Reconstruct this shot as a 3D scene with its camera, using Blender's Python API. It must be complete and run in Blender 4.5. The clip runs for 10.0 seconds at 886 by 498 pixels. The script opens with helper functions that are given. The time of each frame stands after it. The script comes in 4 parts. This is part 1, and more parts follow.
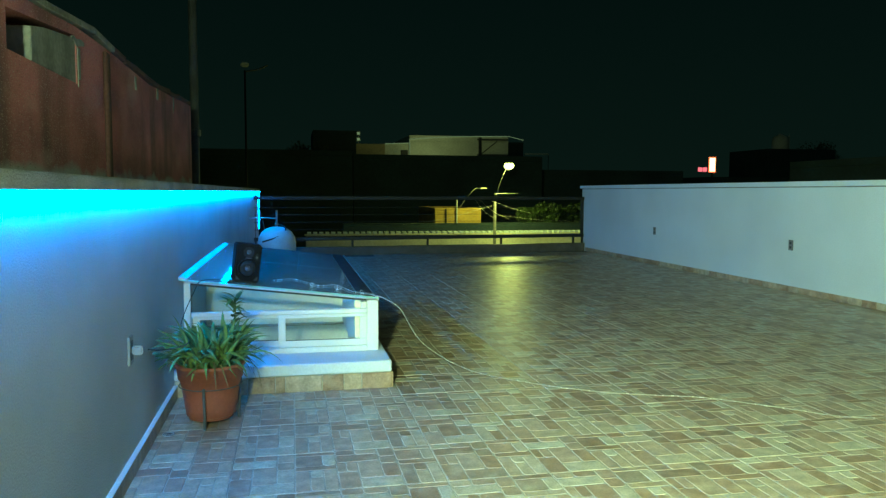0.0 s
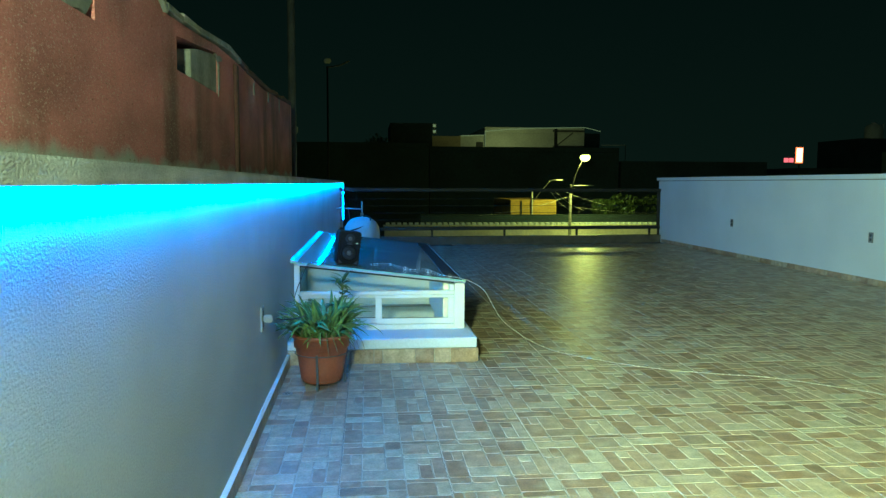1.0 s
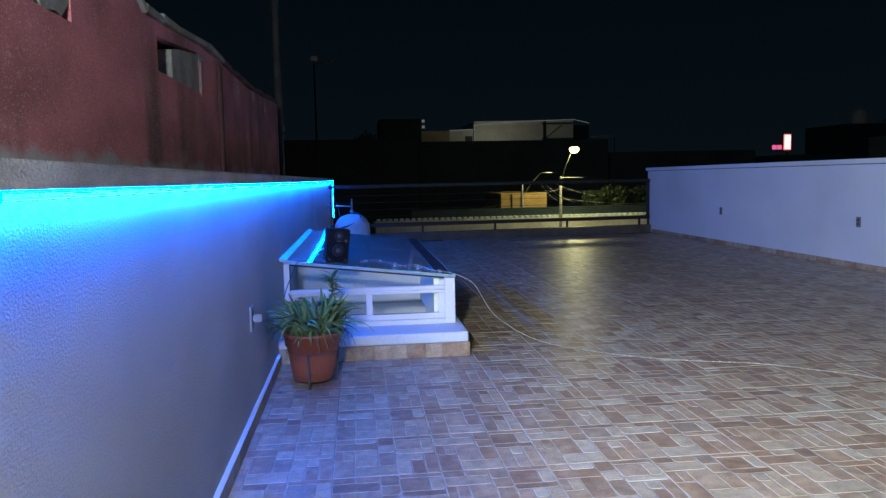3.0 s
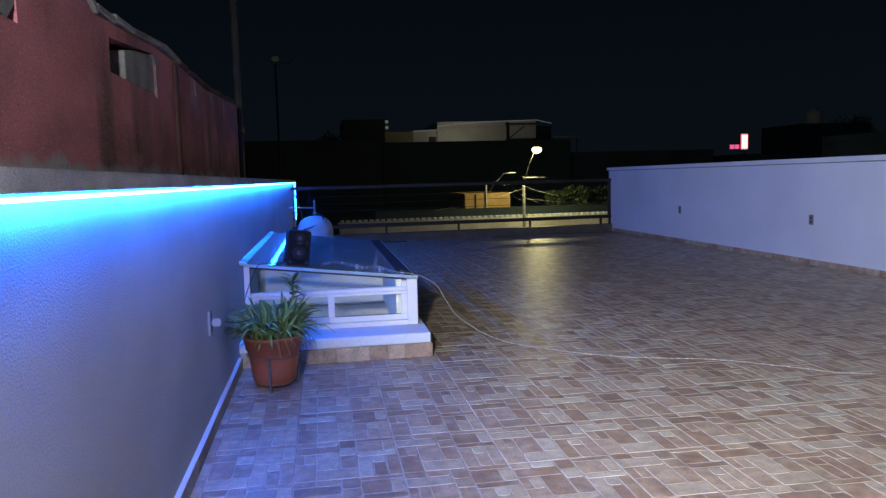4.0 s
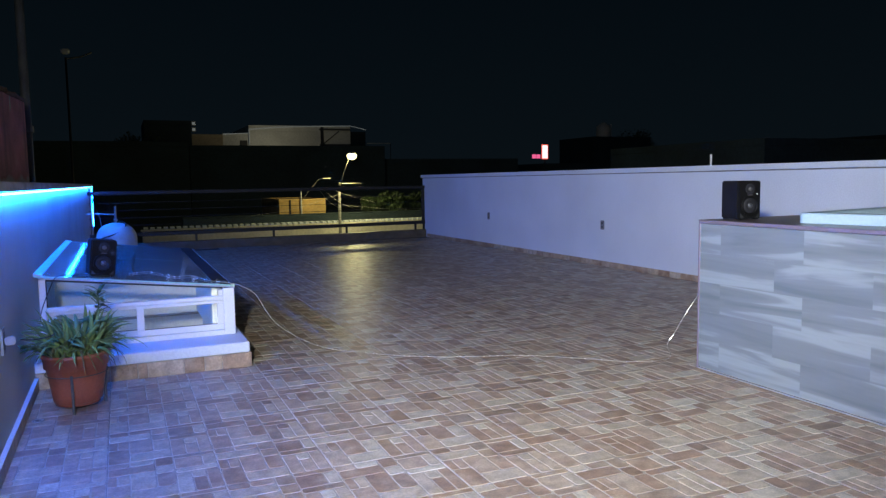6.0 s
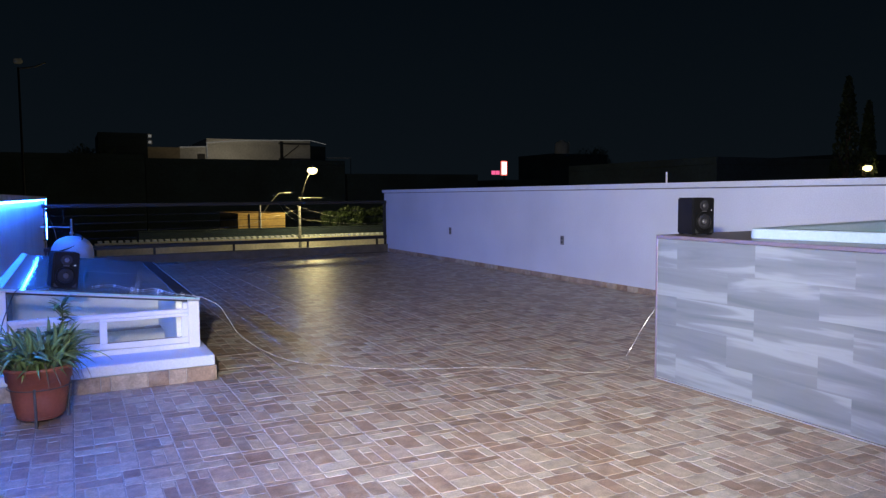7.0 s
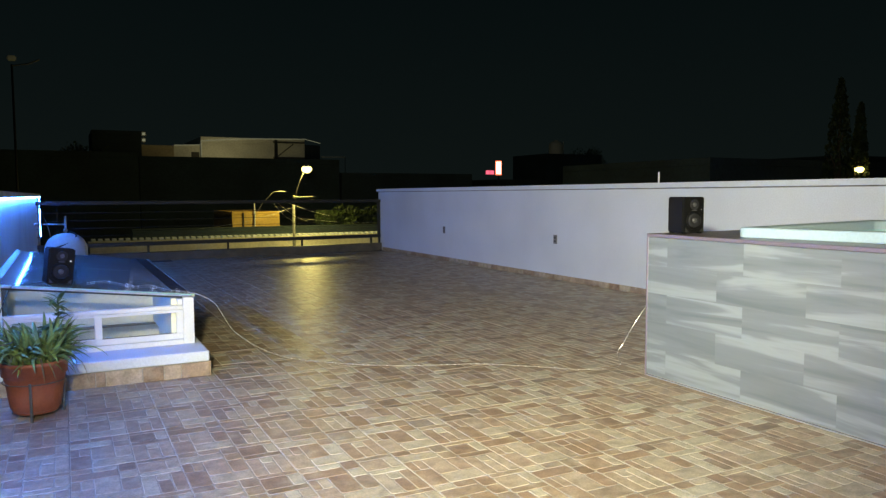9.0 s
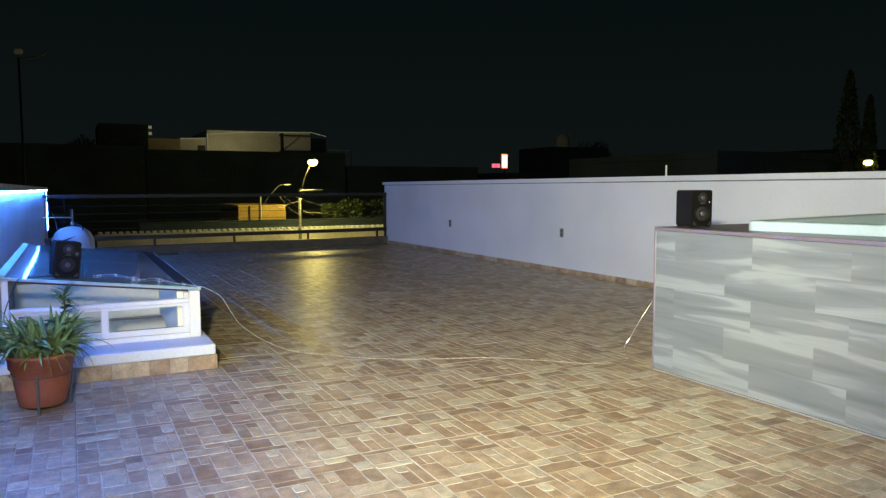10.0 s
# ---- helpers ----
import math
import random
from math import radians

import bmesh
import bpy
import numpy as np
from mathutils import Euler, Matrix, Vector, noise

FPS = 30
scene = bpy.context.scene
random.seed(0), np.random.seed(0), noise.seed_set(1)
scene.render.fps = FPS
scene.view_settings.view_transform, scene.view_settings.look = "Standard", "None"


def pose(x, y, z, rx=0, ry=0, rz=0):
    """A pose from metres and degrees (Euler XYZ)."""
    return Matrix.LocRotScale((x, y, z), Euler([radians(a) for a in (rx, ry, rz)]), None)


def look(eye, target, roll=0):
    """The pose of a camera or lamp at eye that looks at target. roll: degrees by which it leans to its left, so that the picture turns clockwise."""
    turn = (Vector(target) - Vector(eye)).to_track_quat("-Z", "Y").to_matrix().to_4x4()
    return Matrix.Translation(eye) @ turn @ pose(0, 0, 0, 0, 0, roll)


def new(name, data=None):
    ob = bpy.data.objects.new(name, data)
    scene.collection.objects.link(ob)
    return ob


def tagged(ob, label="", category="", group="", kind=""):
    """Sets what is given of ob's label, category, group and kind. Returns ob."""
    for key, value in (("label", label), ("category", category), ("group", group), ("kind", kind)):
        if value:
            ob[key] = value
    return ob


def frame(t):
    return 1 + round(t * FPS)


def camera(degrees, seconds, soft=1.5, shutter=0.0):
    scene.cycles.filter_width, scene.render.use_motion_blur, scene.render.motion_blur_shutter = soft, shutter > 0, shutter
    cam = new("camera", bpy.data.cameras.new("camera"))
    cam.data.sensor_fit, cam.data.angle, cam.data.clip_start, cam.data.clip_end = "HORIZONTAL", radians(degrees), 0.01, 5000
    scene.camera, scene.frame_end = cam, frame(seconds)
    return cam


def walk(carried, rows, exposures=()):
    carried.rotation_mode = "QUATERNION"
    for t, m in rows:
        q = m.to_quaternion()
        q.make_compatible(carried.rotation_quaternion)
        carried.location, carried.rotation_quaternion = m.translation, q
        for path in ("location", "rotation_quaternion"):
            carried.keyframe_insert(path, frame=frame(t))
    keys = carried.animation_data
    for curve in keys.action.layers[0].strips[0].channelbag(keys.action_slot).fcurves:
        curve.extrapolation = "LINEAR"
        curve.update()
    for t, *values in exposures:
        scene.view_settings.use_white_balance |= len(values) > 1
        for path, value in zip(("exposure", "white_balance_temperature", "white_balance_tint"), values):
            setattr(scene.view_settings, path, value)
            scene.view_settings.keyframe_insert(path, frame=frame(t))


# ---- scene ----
cam = camera(62.2, 10.0, soft=1.4)
PATH = [
    (0, (0.688, 0.822, 1.21), (1.092, 2.781, 1.055), 0.2),
    (0.1, (0.672, 0.778, 1.209), (1.031, 2.745, 1.048), 0.2),
    (0.2, (0.628, 0.646, 1.207), (0.958, 2.618, 1.046), 0.2),
    (0.3, (0.582, 0.484, 1.209), (0.89, 2.46, 1.05), 0.2),
    (0.5, (0.547, 0.373, 1.223), (0.813, 2.348, 1.056), 0.2),
    (1, (0.539, 0.366, 1.219), (0.744, 2.347, 1.041), 0.2),
    (1.5, (0.538, 0.366, 1.217), (0.73, 2.348, 1.03), -0.1),
    (2, (0.537, 0.36, 1.216), (0.736, 2.341, 1.024), -0.5),
    (2.5, (0.547, 0.366, 1.216), (0.759, 2.345, 1.024), -0.9),
    (4, (0.582, 0.353, 1.221), (0.902, 2.318, 1.029), -1.5),
    (4.5, (0.602, 0.353, 1.222), (1.032, 2.296, 1.021), -1.5),
    (5, (0.635, 0.35, 1.217), (1.202, 2.257, 1.012), -1.4),
    (5.5, (0.608, 0.323, 1.221), (1.306, 2.187, 1.02), -1.2),
    (6, (0.532, 0.271, 1.236), (1.33, 2.095, 1.049), -0.9),
    (7.5, (0.446, 0.188, 1.231), (1.365, 1.959, 1.097), -0.3),
    (8, (0.439, 0.169, 1.233), (1.365, 1.936, 1.102), -0.2),
    (8.5, (0.435, 0.164, 1.225), (1.359, 1.933, 1.087), -0.2),
    (9, (0.439, 0.161, 1.223), (1.353, 1.934, 1.075), -0.2),
    (9.5, (0.441, 0.173, 1.222), (1.347, 1.949, 1.062), -0.2),
    (10, (0.445, 0.179, 1.222), (1.344, 1.958, 1.056), -0.2),
]
EXPOSURES = [
    (0.0, -0.06, 8600, -62), (1.5, -0.06, 8300, -58), (2.0, -0.28, 6700, -36), (2.5, -0.56, 5600, -8),
    (4.0, -0.68, 5900, 18), (6.0, -0.55, 5900, 14), (7.5, -0.36, 6300, 28), (8.0, -0.33, 6500, 26), (8.5, -0.20, 8200, -2), (10.0, -0.14, 9000, -3),
]
walk(cam, [(t, look(eye, target, roll)) for t, eye, target, roll in PATH], EXPOSURES)

# ---- world and lamps ----
world = bpy.data.worlds.new("night_sky")
scene.world = world
world.use_nodes = True
wn, wl = world.node_tree.nodes, world.node_tree.links
wbg = wn["Background"]
wtc = wn.new("ShaderNodeTexCoord")
wsep = wn.new("ShaderNodeSeparateXYZ")
wramp = wn.new("ShaderNodeValToRGB")
wl.new(wtc.outputs["Generated"], wsep.inputs[0])
wl.new(wsep.outputs["Z"], wramp.inputs["Fac"])
wl.new(wramp.outputs["Color"], wbg.inputs["Color"])
wramp.color_ramp.elements[0].position = 0.0
wramp.color_ramp.elements[0].color = (0.0046, 0.0078, 0.0098, 1)
wramp.color_ramp.elements[1].position = 0.35
wramp.color_ramp.elements[1].color = (0.0014, 0.0038, 0.0058, 1)
wbg.inputs["Strength"].default_value = 1.0


def spot_lamp(name, at, target, degrees, radius, watts, colour):
    lamp = bpy.data.lights.new(name, "SPOT")
    lamp.spot_size, lamp.spot_blend, lamp.shadow_soft_size = radians(degrees), 1.0, radius
    lamp.energy, lamp.color = watts, colour
    ob = new(name, lamp)
    ob.matrix_world = look(at, target)
    return ob


def point_lamp(name, at, radius, watts, colour):
    lamp = bpy.data.lights.new(name, "POINT")
    lamp.shadow_soft_size, lamp.energy, lamp.color = radius, watts, colour
    ob = new(name, lamp)
    ob.location = at
    return ob


# twin-head floodlight: one head aimed down the terrace, one bare wide head
spot_lamp("floodlight_beam", (0.06, 0.10, 1.80), (6.1, 8.4, 0.75), 70, 0.07, 2600, (0.94, 0.955, 0.86))
point_lamp("floodlight_wide_glow", (0.13, 0.06, 1.80), 0.07, 490, (0.94, 0.955, 0.86))
# street lamps, with an unseen fill lamp for the pale building between them
point_lamp("town_light", (8.74, 27.45, 1.98), 0.27, 680, (1.0, 0.87, 0.33))
# added fill without a fixture, brightens the pale and brown buildings
point_lamp("town_light", (11.2, 53.2, 3.9), 0.16, 120, (1.0, 0.88, 0.55))
point_lamp("town_light", (31.1, 20.3, 2.15), 0.16, 20, (1.0, 0.82, 0.40))

# ---- materials ----
def material(name, colour, rough=0.6, metal=0.0, vary=0.15, scale=6.0, fine=60.0, bump=0.15, spec=0.5,
             island=0.0, per_object=0.0, tint=None, stretch=(1, 1, 1), depth=0.004):
    """A surface with broad stains, fine grain and relief, in real-world size."""
    m = bpy.data.materials.new(name)
    m.use_nodes = True
    n, k = m.node_tree.nodes, m.node_tree.links
    b = n["Principled BSDF"]
    mp = n.new("ShaderNodeMapping")
    geo = n.new("ShaderNodeNewGeometry")
    k.new(geo.outputs["Position"], mp.inputs["Vector"])
    mp.inputs["Scale"].default_value = stretch
    big, small = n.new("ShaderNodeTexNoise"), n.new("ShaderNodeTexNoise")
    big.inputs["Scale"].default_value, big.inputs["Detail"].default_value = scale, 6
    small.inputs["Scale"].default_value, small.inputs["Detail"].default_value = fine, 4
    k.new(mp.outputs[0], big.inputs["Vector"])
    k.new(mp.outputs[0], small.inputs["Vector"])
    mix1, mix2 = n.new("ShaderNodeMix"), n.new("ShaderNodeMix")
    mix1.data_type = mix2.data_type = "RGBA"
    dark = tuple(c * (1 - vary) for c in colour) if tint is None else tint
    light = tuple(min(1, c * (1 + vary)) for c in colour)
    ramp = n.new("ShaderNodeMapRange")
    ramp.inputs["From Min"].default_value, ramp.inputs["From Max"].default_value = 0.32, 0.68
    k.new(big.outputs["Fac"], ramp.inputs["Value"])
    k.new(ramp.outputs["Result"], mix1.inputs["Factor"])
    mix1.inputs["A"].default_value, mix1.inputs["B"].default_value = (*dark, 1), (*light, 1)
    mix2.blend_type = "MULTIPLY"
    mix2.inputs["Factor"].default_value = 0.6 * vary + 0.1
    k.new(mix1.outputs["Result"], mix2.inputs["A"])
    gr = n.new("ShaderNodeMapRange")
    gr.inputs["From Min"].default_value, gr.inputs["From Max"].default_value = 0.3, 0.7
    k.new(small.outputs["Fac"], gr.inputs["Value"])
    k.new(gr.outputs["Result"], mix2.inputs["B"])
    out = mix2.outputs["Result"]
    if island or per_object:
        hsv = n.new("ShaderNodeHueSaturation")
        k.new(out, hsv.inputs["Color"])
        add = n.new("ShaderNodeMath")
        add.operation = "MULTIPLY_ADD"
        info = n.new("ShaderNodeObjectInfo")
        k.new(geo.outputs["Random Per Island"], add.inputs[0])
        add.inputs[1].default_value = island
        add2 = n.new("ShaderNodeMath")
        add2.operation = "MULTIPLY_ADD"
        k.new(info.outputs["Random"], add2.inputs[0])
        add2.inputs[1].default_value = per_object
        add2.inputs[2].default_value = 1 - island / 2 - per_object / 2
        k.new(add2.outputs[0], add.inputs[2])
        k.new(add.outputs[0], hsv.inputs["Value"])
        out = hsv.outputs["Color"]
    k.new(out, b.inputs["Base Color"])
    rr = n.new("ShaderNodeMapRange")
    rr.inputs["To Min"].default_value, rr.inputs["To Max"].default_value = max(0.02, rough - 0.08), min(1, rough + 0.08)
    k.new(big.outputs["Fac"], rr.inputs["Value"])
    k.new(rr.outputs["Result"], b.inputs["Roughness"])
    b.inputs["Metallic"].default_value = metal
    b.inputs["Specular IOR Level"].default_value = spec
    if bump:
        bp = n.new("ShaderNodeBump")
        bp.inputs["Strength"].default_value, bp.inputs["Distance"].default_value = bump, depth
        k.new(small.outputs["Fac"], bp.inputs["Height"])
        k.new(bp.outputs["Normal"], b.inputs["Normal"])
    return m


def glowing(name, colour, strength):
    m = bpy.data.materials.new(name)
    m.use_nodes = True
    n, k = m.node_tree.nodes, m.node_tree.links
    n.remove(n["Principled BSDF"])
    e = n.new("ShaderNodeEmission")
    e.inputs["Color"].default_value, e.inputs["Strength"].default_value = (*colour, 1), strength
    k.new(e.outputs[0], n["Material Output"].inputs["Surface"])
    return m


def clear_glass(name, colour, rough=0.02):
    m = bpy.data.materials.new(name)
    m.use_nodes = True
    b = m.node_tree.nodes["Principled BSDF"]
    b.inputs["Base Color"].default_value = (*colour, 1)
    b.inputs["Roughness"].default_value = rough
    b.inputs["Transmission Weight"].default_value = 1.0
    b.inputs["IOR"].default_value = 1.45
    return m


LED_COLOUR = (0.016, 0.155, 1.0)
M = {}
M["plaster_grey"] = material("rough_grey_plaster", (0.54, 0.54, 0.51), 0.85, vary=0.12, scale=1.6, fine=170, bump=0.85, depth=0.0042, stretch=(1, 0.7, 1))
M["coping"] = material("stippled_cement", (0.55, 0.54, 0.57), 0.9, vary=0.26, scale=9, fine=185, bump=1.0, depth=0.0055, stretch=(1, 0.5, 1))
M["plaster_white"] = material("white_painted_plaster", (0.71, 0.76, 0.81), 0.75, vary=0.06, scale=0.9, fine=90, bump=0.14, depth=0.003)
M["cream"] = material("cream_wall_paint", (0.74, 0.68, 0.53), 0.8, vary=0.08, scale=2, fine=40, bump=0.2)
M["grout"] = material("pale_grout_glaze", (0.47, 0.425, 0.345), 0.66, vary=0.28, scale=7, fine=80, bump=0.2, depth=0.002)
M["subfloor"] = material("joint_mortar", (0.13, 0.115, 0.10), 0.9, vary=0.3)
M["trim_metal"] = material("brushed_lilac_aluminium", (0.22, 0.185, 0.225), 0.45, 0.25, vary=0.08, scale=8, fine=160, bump=0.05)
M["granite"] = material("brown_grey_granite", (0.155, 0.125, 0.115), 0.32, vary=0.3, scale=14, fine=150, bump=0.05)
M["acrylic"] = material("white_acrylic", (0.40, 0.53, 0.60), 0.35, vary=0.01, scale=2, fine=60, bump=0.0)
M["acrylic_blue"] = material("pale_aqua_acrylic", (0.40, 0.64, 0.72), 0.3, vary=0.06, scale=3, fine=60, bump=0.0)
M["white_alu"] = material("white_lacquered_aluminium", (0.78, 0.79, 0.79), 0.35, vary=0.04, scale=5, fine=120, bump=0.03)
M["black_gasket"] = material("black_rubber", (0.02, 0.02, 0.02), 0.6, vary=0.2)
M["glass"] = clear_glass("clear_glass", (0.90, 0.97, 0.94))
M["roof_glass"] = clear_glass("dusty_green_glass", (0.38, 0.41, 0.38), 0.055)
M["roof_glass"].node_tree.nodes["Principled BSDF"].inputs["Transmission Weight"].default_value = 0.42
M["glass_edge"] = material("green_glass_edge", (0.34, 0.58, 0.47), 0.3, vary=0.15, scale=12)
M["terracotta"] = material("terracotta_plastic", (0.34, 0.10, 0.048), 0.5, vary=0.16, scale=7, fine=60, bump=0.12)
M["soil"] = material("potting_soil", (0.045, 0.032, 0.022), 0.95, vary=0.5, scale=40, fine=160, bump=0.9, depth=0.01)
M["leaf"] = material("strap_leaf", (0.20, 0.285, 0.085), 0.5, vary=0.35, scale=14, fine=90, bump=0.1, per_object=0.7)
M["leaf_dry"] = material("dry_leaf", (0.24, 0.19, 0.07), 0.6, vary=0.35, scale=14, fine=90, bump=0.1, per_object=0.5)
M["steel"] = material("galvanised_steel", (0.42, 0.42, 0.40), 0.42, 0.8, vary=0.2, scale=12, fine=90, bump=0.1)
M["speaker_box"] = material("black_vinyl_cabinet", (0.010, 0.010, 0.011), 0.62, spec=0.10, vary=0.25, scale=9, fine=250, bump=0.25, depth=0.001)
M["mast_paint"] = material("weathered_dark_steel", (0.12, 0.12, 0.12), 0.6, 0.2, vary=0.25, scale=5, fine=60, bump=0.1)
M["cone"] = material("black_woven_cone", (0.022, 0.022, 0.025), 0.6, spec=0.15, vary=0.25, scale=20, fine=300, bump=0.2, depth=0.001)
M["rubber"] = material("rubber_surround", (0.006, 0.006, 0.006), 0.55, spec=0.10, vary=0.1)
M["silver"] = material("grey_dust_cap", (0.07, 0.07, 0.073), 0.4, 0.0, vary=0.1)
M["black_paint"] = material("black_painted_steel", (0.008, 0.008, 0.009), 0.5, 0.0, vary=0.25, scale=6, fine=80, bump=0.1)
M["outlet_grey"] = material("grey_plastic_plate", (0.20, 0.20, 0.20), 0.45, vary=0.1, scale=12)
M["outlet_dark"] = material("dark_plastic", (0.03, 0.03, 0.032), 0.4, vary=0.1)
M["white_plastic"] = material("white_plastic", (0.78, 0.78, 0.76), 0.4, vary=0.05, scale=12, bump=0.02)
M["wire"] = material("silver_wire_insulation", (0.80, 0.78, 0.70), 0.26, 0.60, vary=0.15, scale=30)
M["black_wire"] = material("black_wire_insulation", (0.015, 0.015, 0.015), 0.45, vary=0.1)
M["dark_red"] = material("dark_red_limewash", (0.10, 0.045, 0.045), 0.9, vary=0.4, scale=5, fine=60, bump=0.6, depth=0.004)
M["outlet_old"] = material("dulled_grey_plastic", (0.30, 0.31, 0.32), 0.5, vary=0.12, scale=14)
M["concrete"] = material("weathered_concrete", (0.26, 0.25, 0.235), 0.9, vary=0.35, scale=4, fine=50, bump=0.6, depth=0.01)
M["tank"] = material("plaster_dome", (0.62, 0.61, 0.58), 0.6, vary=0.12, scale=4, fine=60, bump=0.2)
M["curb"] = material("brown_curb_tile", (0.085, 0.072, 0.06), 0.5, vary=0.3, scale=6, fine=70, bump=0.2)
M["far_wall"] = material("far_cream_render", (0.68, 0.64, 0.52), 0.85, vary=0.16, scale=0.8, fine=12, bump=0.2)
M["far_yellow"] = material("far_yellow_render", (0.46, 0.30, 0.10), 0.85, vary=0.2, scale=1.2, fine=12, bump=0.2)
M["far_white"] = material("far_white_render", (0.62, 0.62, 0.58), 0.85, vary=0.15, scale=0.5, fine=8, bump=0.1)
M["far_brown"] = material("far_brown_render", (0.40, 0.33, 0.22), 0.85, vary=0.2, scale=0.6, fine=8, bump=0.1)
# night darkness mixed into the wall colour; plain render is far lighter
M["far_night"] = material("far_night_toned_render", (0.030, 0.050, 0.062), 0.9, vary=0.3, scale=0.4, fine=6, bump=0.1)
M["asphalt"] = material("asphalt", (0.05, 0.05, 0.05), 0.9, vary=0.3, scale=0.3, fine=20, bump=0.3)
M["crown"] = material("night_foliage", (0.030, 0.052, 0.014), 0.6, vary=0.5, scale=1.4, fine=9, bump=0.1)
M["bark"] = material("bark", (0.09, 0.065, 0.045), 0.9, vary=0.3, scale=3, fine=30, bump=0.6)
M["led"] = glowing("led_strip_light", LED_COLOUR, 360.0)
M["lamp_glow"] = glowing("sodium_lamp_lens", (1.0, 0.87, 0.34), 6.0)
M["lamp_white"] = glowing("white_lamp_lens", (1.0, 0.93, 0.82), 20.0)
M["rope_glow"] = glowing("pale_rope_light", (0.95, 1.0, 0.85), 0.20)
M["sign_red"] = glowing("lit_red_sign", (1.0, 0.16, 0.10), 2.2)
M["sign_pale"] = glowing("lit_pale_sign", (1.0, 0.72, 0.66), 3.2)
M["sign_blue"] = glowing("small_lit_panel", (1.0, 0.14, 0.30), 1.4)


def red_plaster():
    """Old red limewash, streaked downwards, bare cement at the foot."""
    m = material("faded_red_limewash", (0.46, 0.155, 0.168), 0.9, vary=0.34, scale=3.4, fine=230, bump=0.9, depth=0.0032, stretch=(1, 0.6, 1))
    n, k = m.node_tree.nodes, m.node_tree.links
    b = n["Principled BSDF"]
    src = b.inputs["Base Color"].links[0].from_socket
    geo = n.new("ShaderNodeNewGeometry")
    mp = n.new("ShaderNodeMapping")
    mp.inputs["Scale"].default_value = (1, 2.6, 0.5)
    k.new(geo.outputs["Position"], mp.inputs["Vector"])
    streak = n.new("ShaderNodeTexNoise")
    streak.inputs["Scale"].default_value, streak.inputs["Detail"].default_value = 1.1, 5
    k.new(mp.outputs[0], streak.inputs["Vector"])
    r = n.new("ShaderNodeMapRange")
    r.inputs["From Min"].default_value, r.inputs["From Max"].default_value = 0.54, 0.78
    k.new(streak.outputs["Fac"], r.inputs["Value"])
    mx = n.new("ShaderNodeMix")
    mx.data_type = "RGBA"
    k.new(r.outputs["Result"], mx.inputs["Factor"])
    k.new(src, mx.inputs["A"])
    mx.inputs["B"].default_value = (0.085, 0.05, 0.045, 1)
    # bare cement along the foot, with a ragged edge
    sep = n.new("ShaderNodeSeparateXYZ")
    k.new(geo.outputs["Position"], sep.inputs[0])
    rag = n.new("ShaderNodeTexNoise")
    rag.inputs["Scale"].default_value, rag.inputs["Detail"].default_value = 5.0, 8
    k.new(geo.outputs["Position"], rag.inputs["Vector"])
    ma = n.new("ShaderNodeMath")
    ma.operation = "MULTIPLY_ADD"
    ma.inputs[1].default_value = -0.16
    k.new(rag.outputs["Fac"], ma.inputs[0])
    k.new(sep.outputs["Z"], ma.inputs[2])
    r2 = n.new("ShaderNodeMapRange")
    r2.inputs["From Min"].default_value, r2.inputs["From Max"].default_value = 1.205, 1.245
    r2.inputs["To Min"].default_value, r2.inputs["To Max"].default_value = 1, 0
    k.new(ma.outputs[0], r2.inputs["Value"])
    mx2 = n.new("ShaderNodeMix")
    mx2.data_type = "RGBA"
    k.new(r2.outputs["Result"], mx2.inputs["Factor"])
    k.new(mx.outputs["Result"], mx2.inputs["A"])
    mx2.inputs["B"].default_value = (0.36, 0.34, 0.34, 1)
    # pale flecks and dark pits where the wash has flaked
    last = mx2.outputs["Result"]
    for sc, lo, hi, col in ((210.0, 0.58, 0.66, (0.52, 0.36, 0.34, 1)), (80.0, 0.62, 0.69, (0.16, 0.06, 0.05, 1)), (3.4, 0.62, 0.80, (0.50, 0.32, 0.30, 1))):
        fl = n.new("ShaderNodeTexNoise")
        fl.inputs["Scale"].default_value, fl.inputs["Detail"].default_value = sc, 5
        fmap = n.new("ShaderNodeMapping")
        fmap.inputs["Scale"].default_value = (1, 0.5, 1)
        k.new(geo.outputs["Position"], fmap.inputs["Vector"])
        k.new(fmap.outputs[0], fl.inputs["Vector"])
        fr = n.new("ShaderNodeMapRange")
        fr.inputs["From Min"].default_value, fr.inputs["From Max"].default_value = lo, hi
        fr.inputs["To Max"].default_value = 0.6
        k.new(fl.outputs["Fac"], fr.inputs["Value"])
        fm = n.new("ShaderNodeMix")
        fm.data_type = "RGBA"
        k.new(fr.outputs["Result"], fm.inputs["Factor"])
        k.new(last, fm.inputs["A"])
        fm.inputs["B"].default_value = col
        last = fm.outputs["Result"]
    k.new(last, b.inputs["Base Color"])
    return m


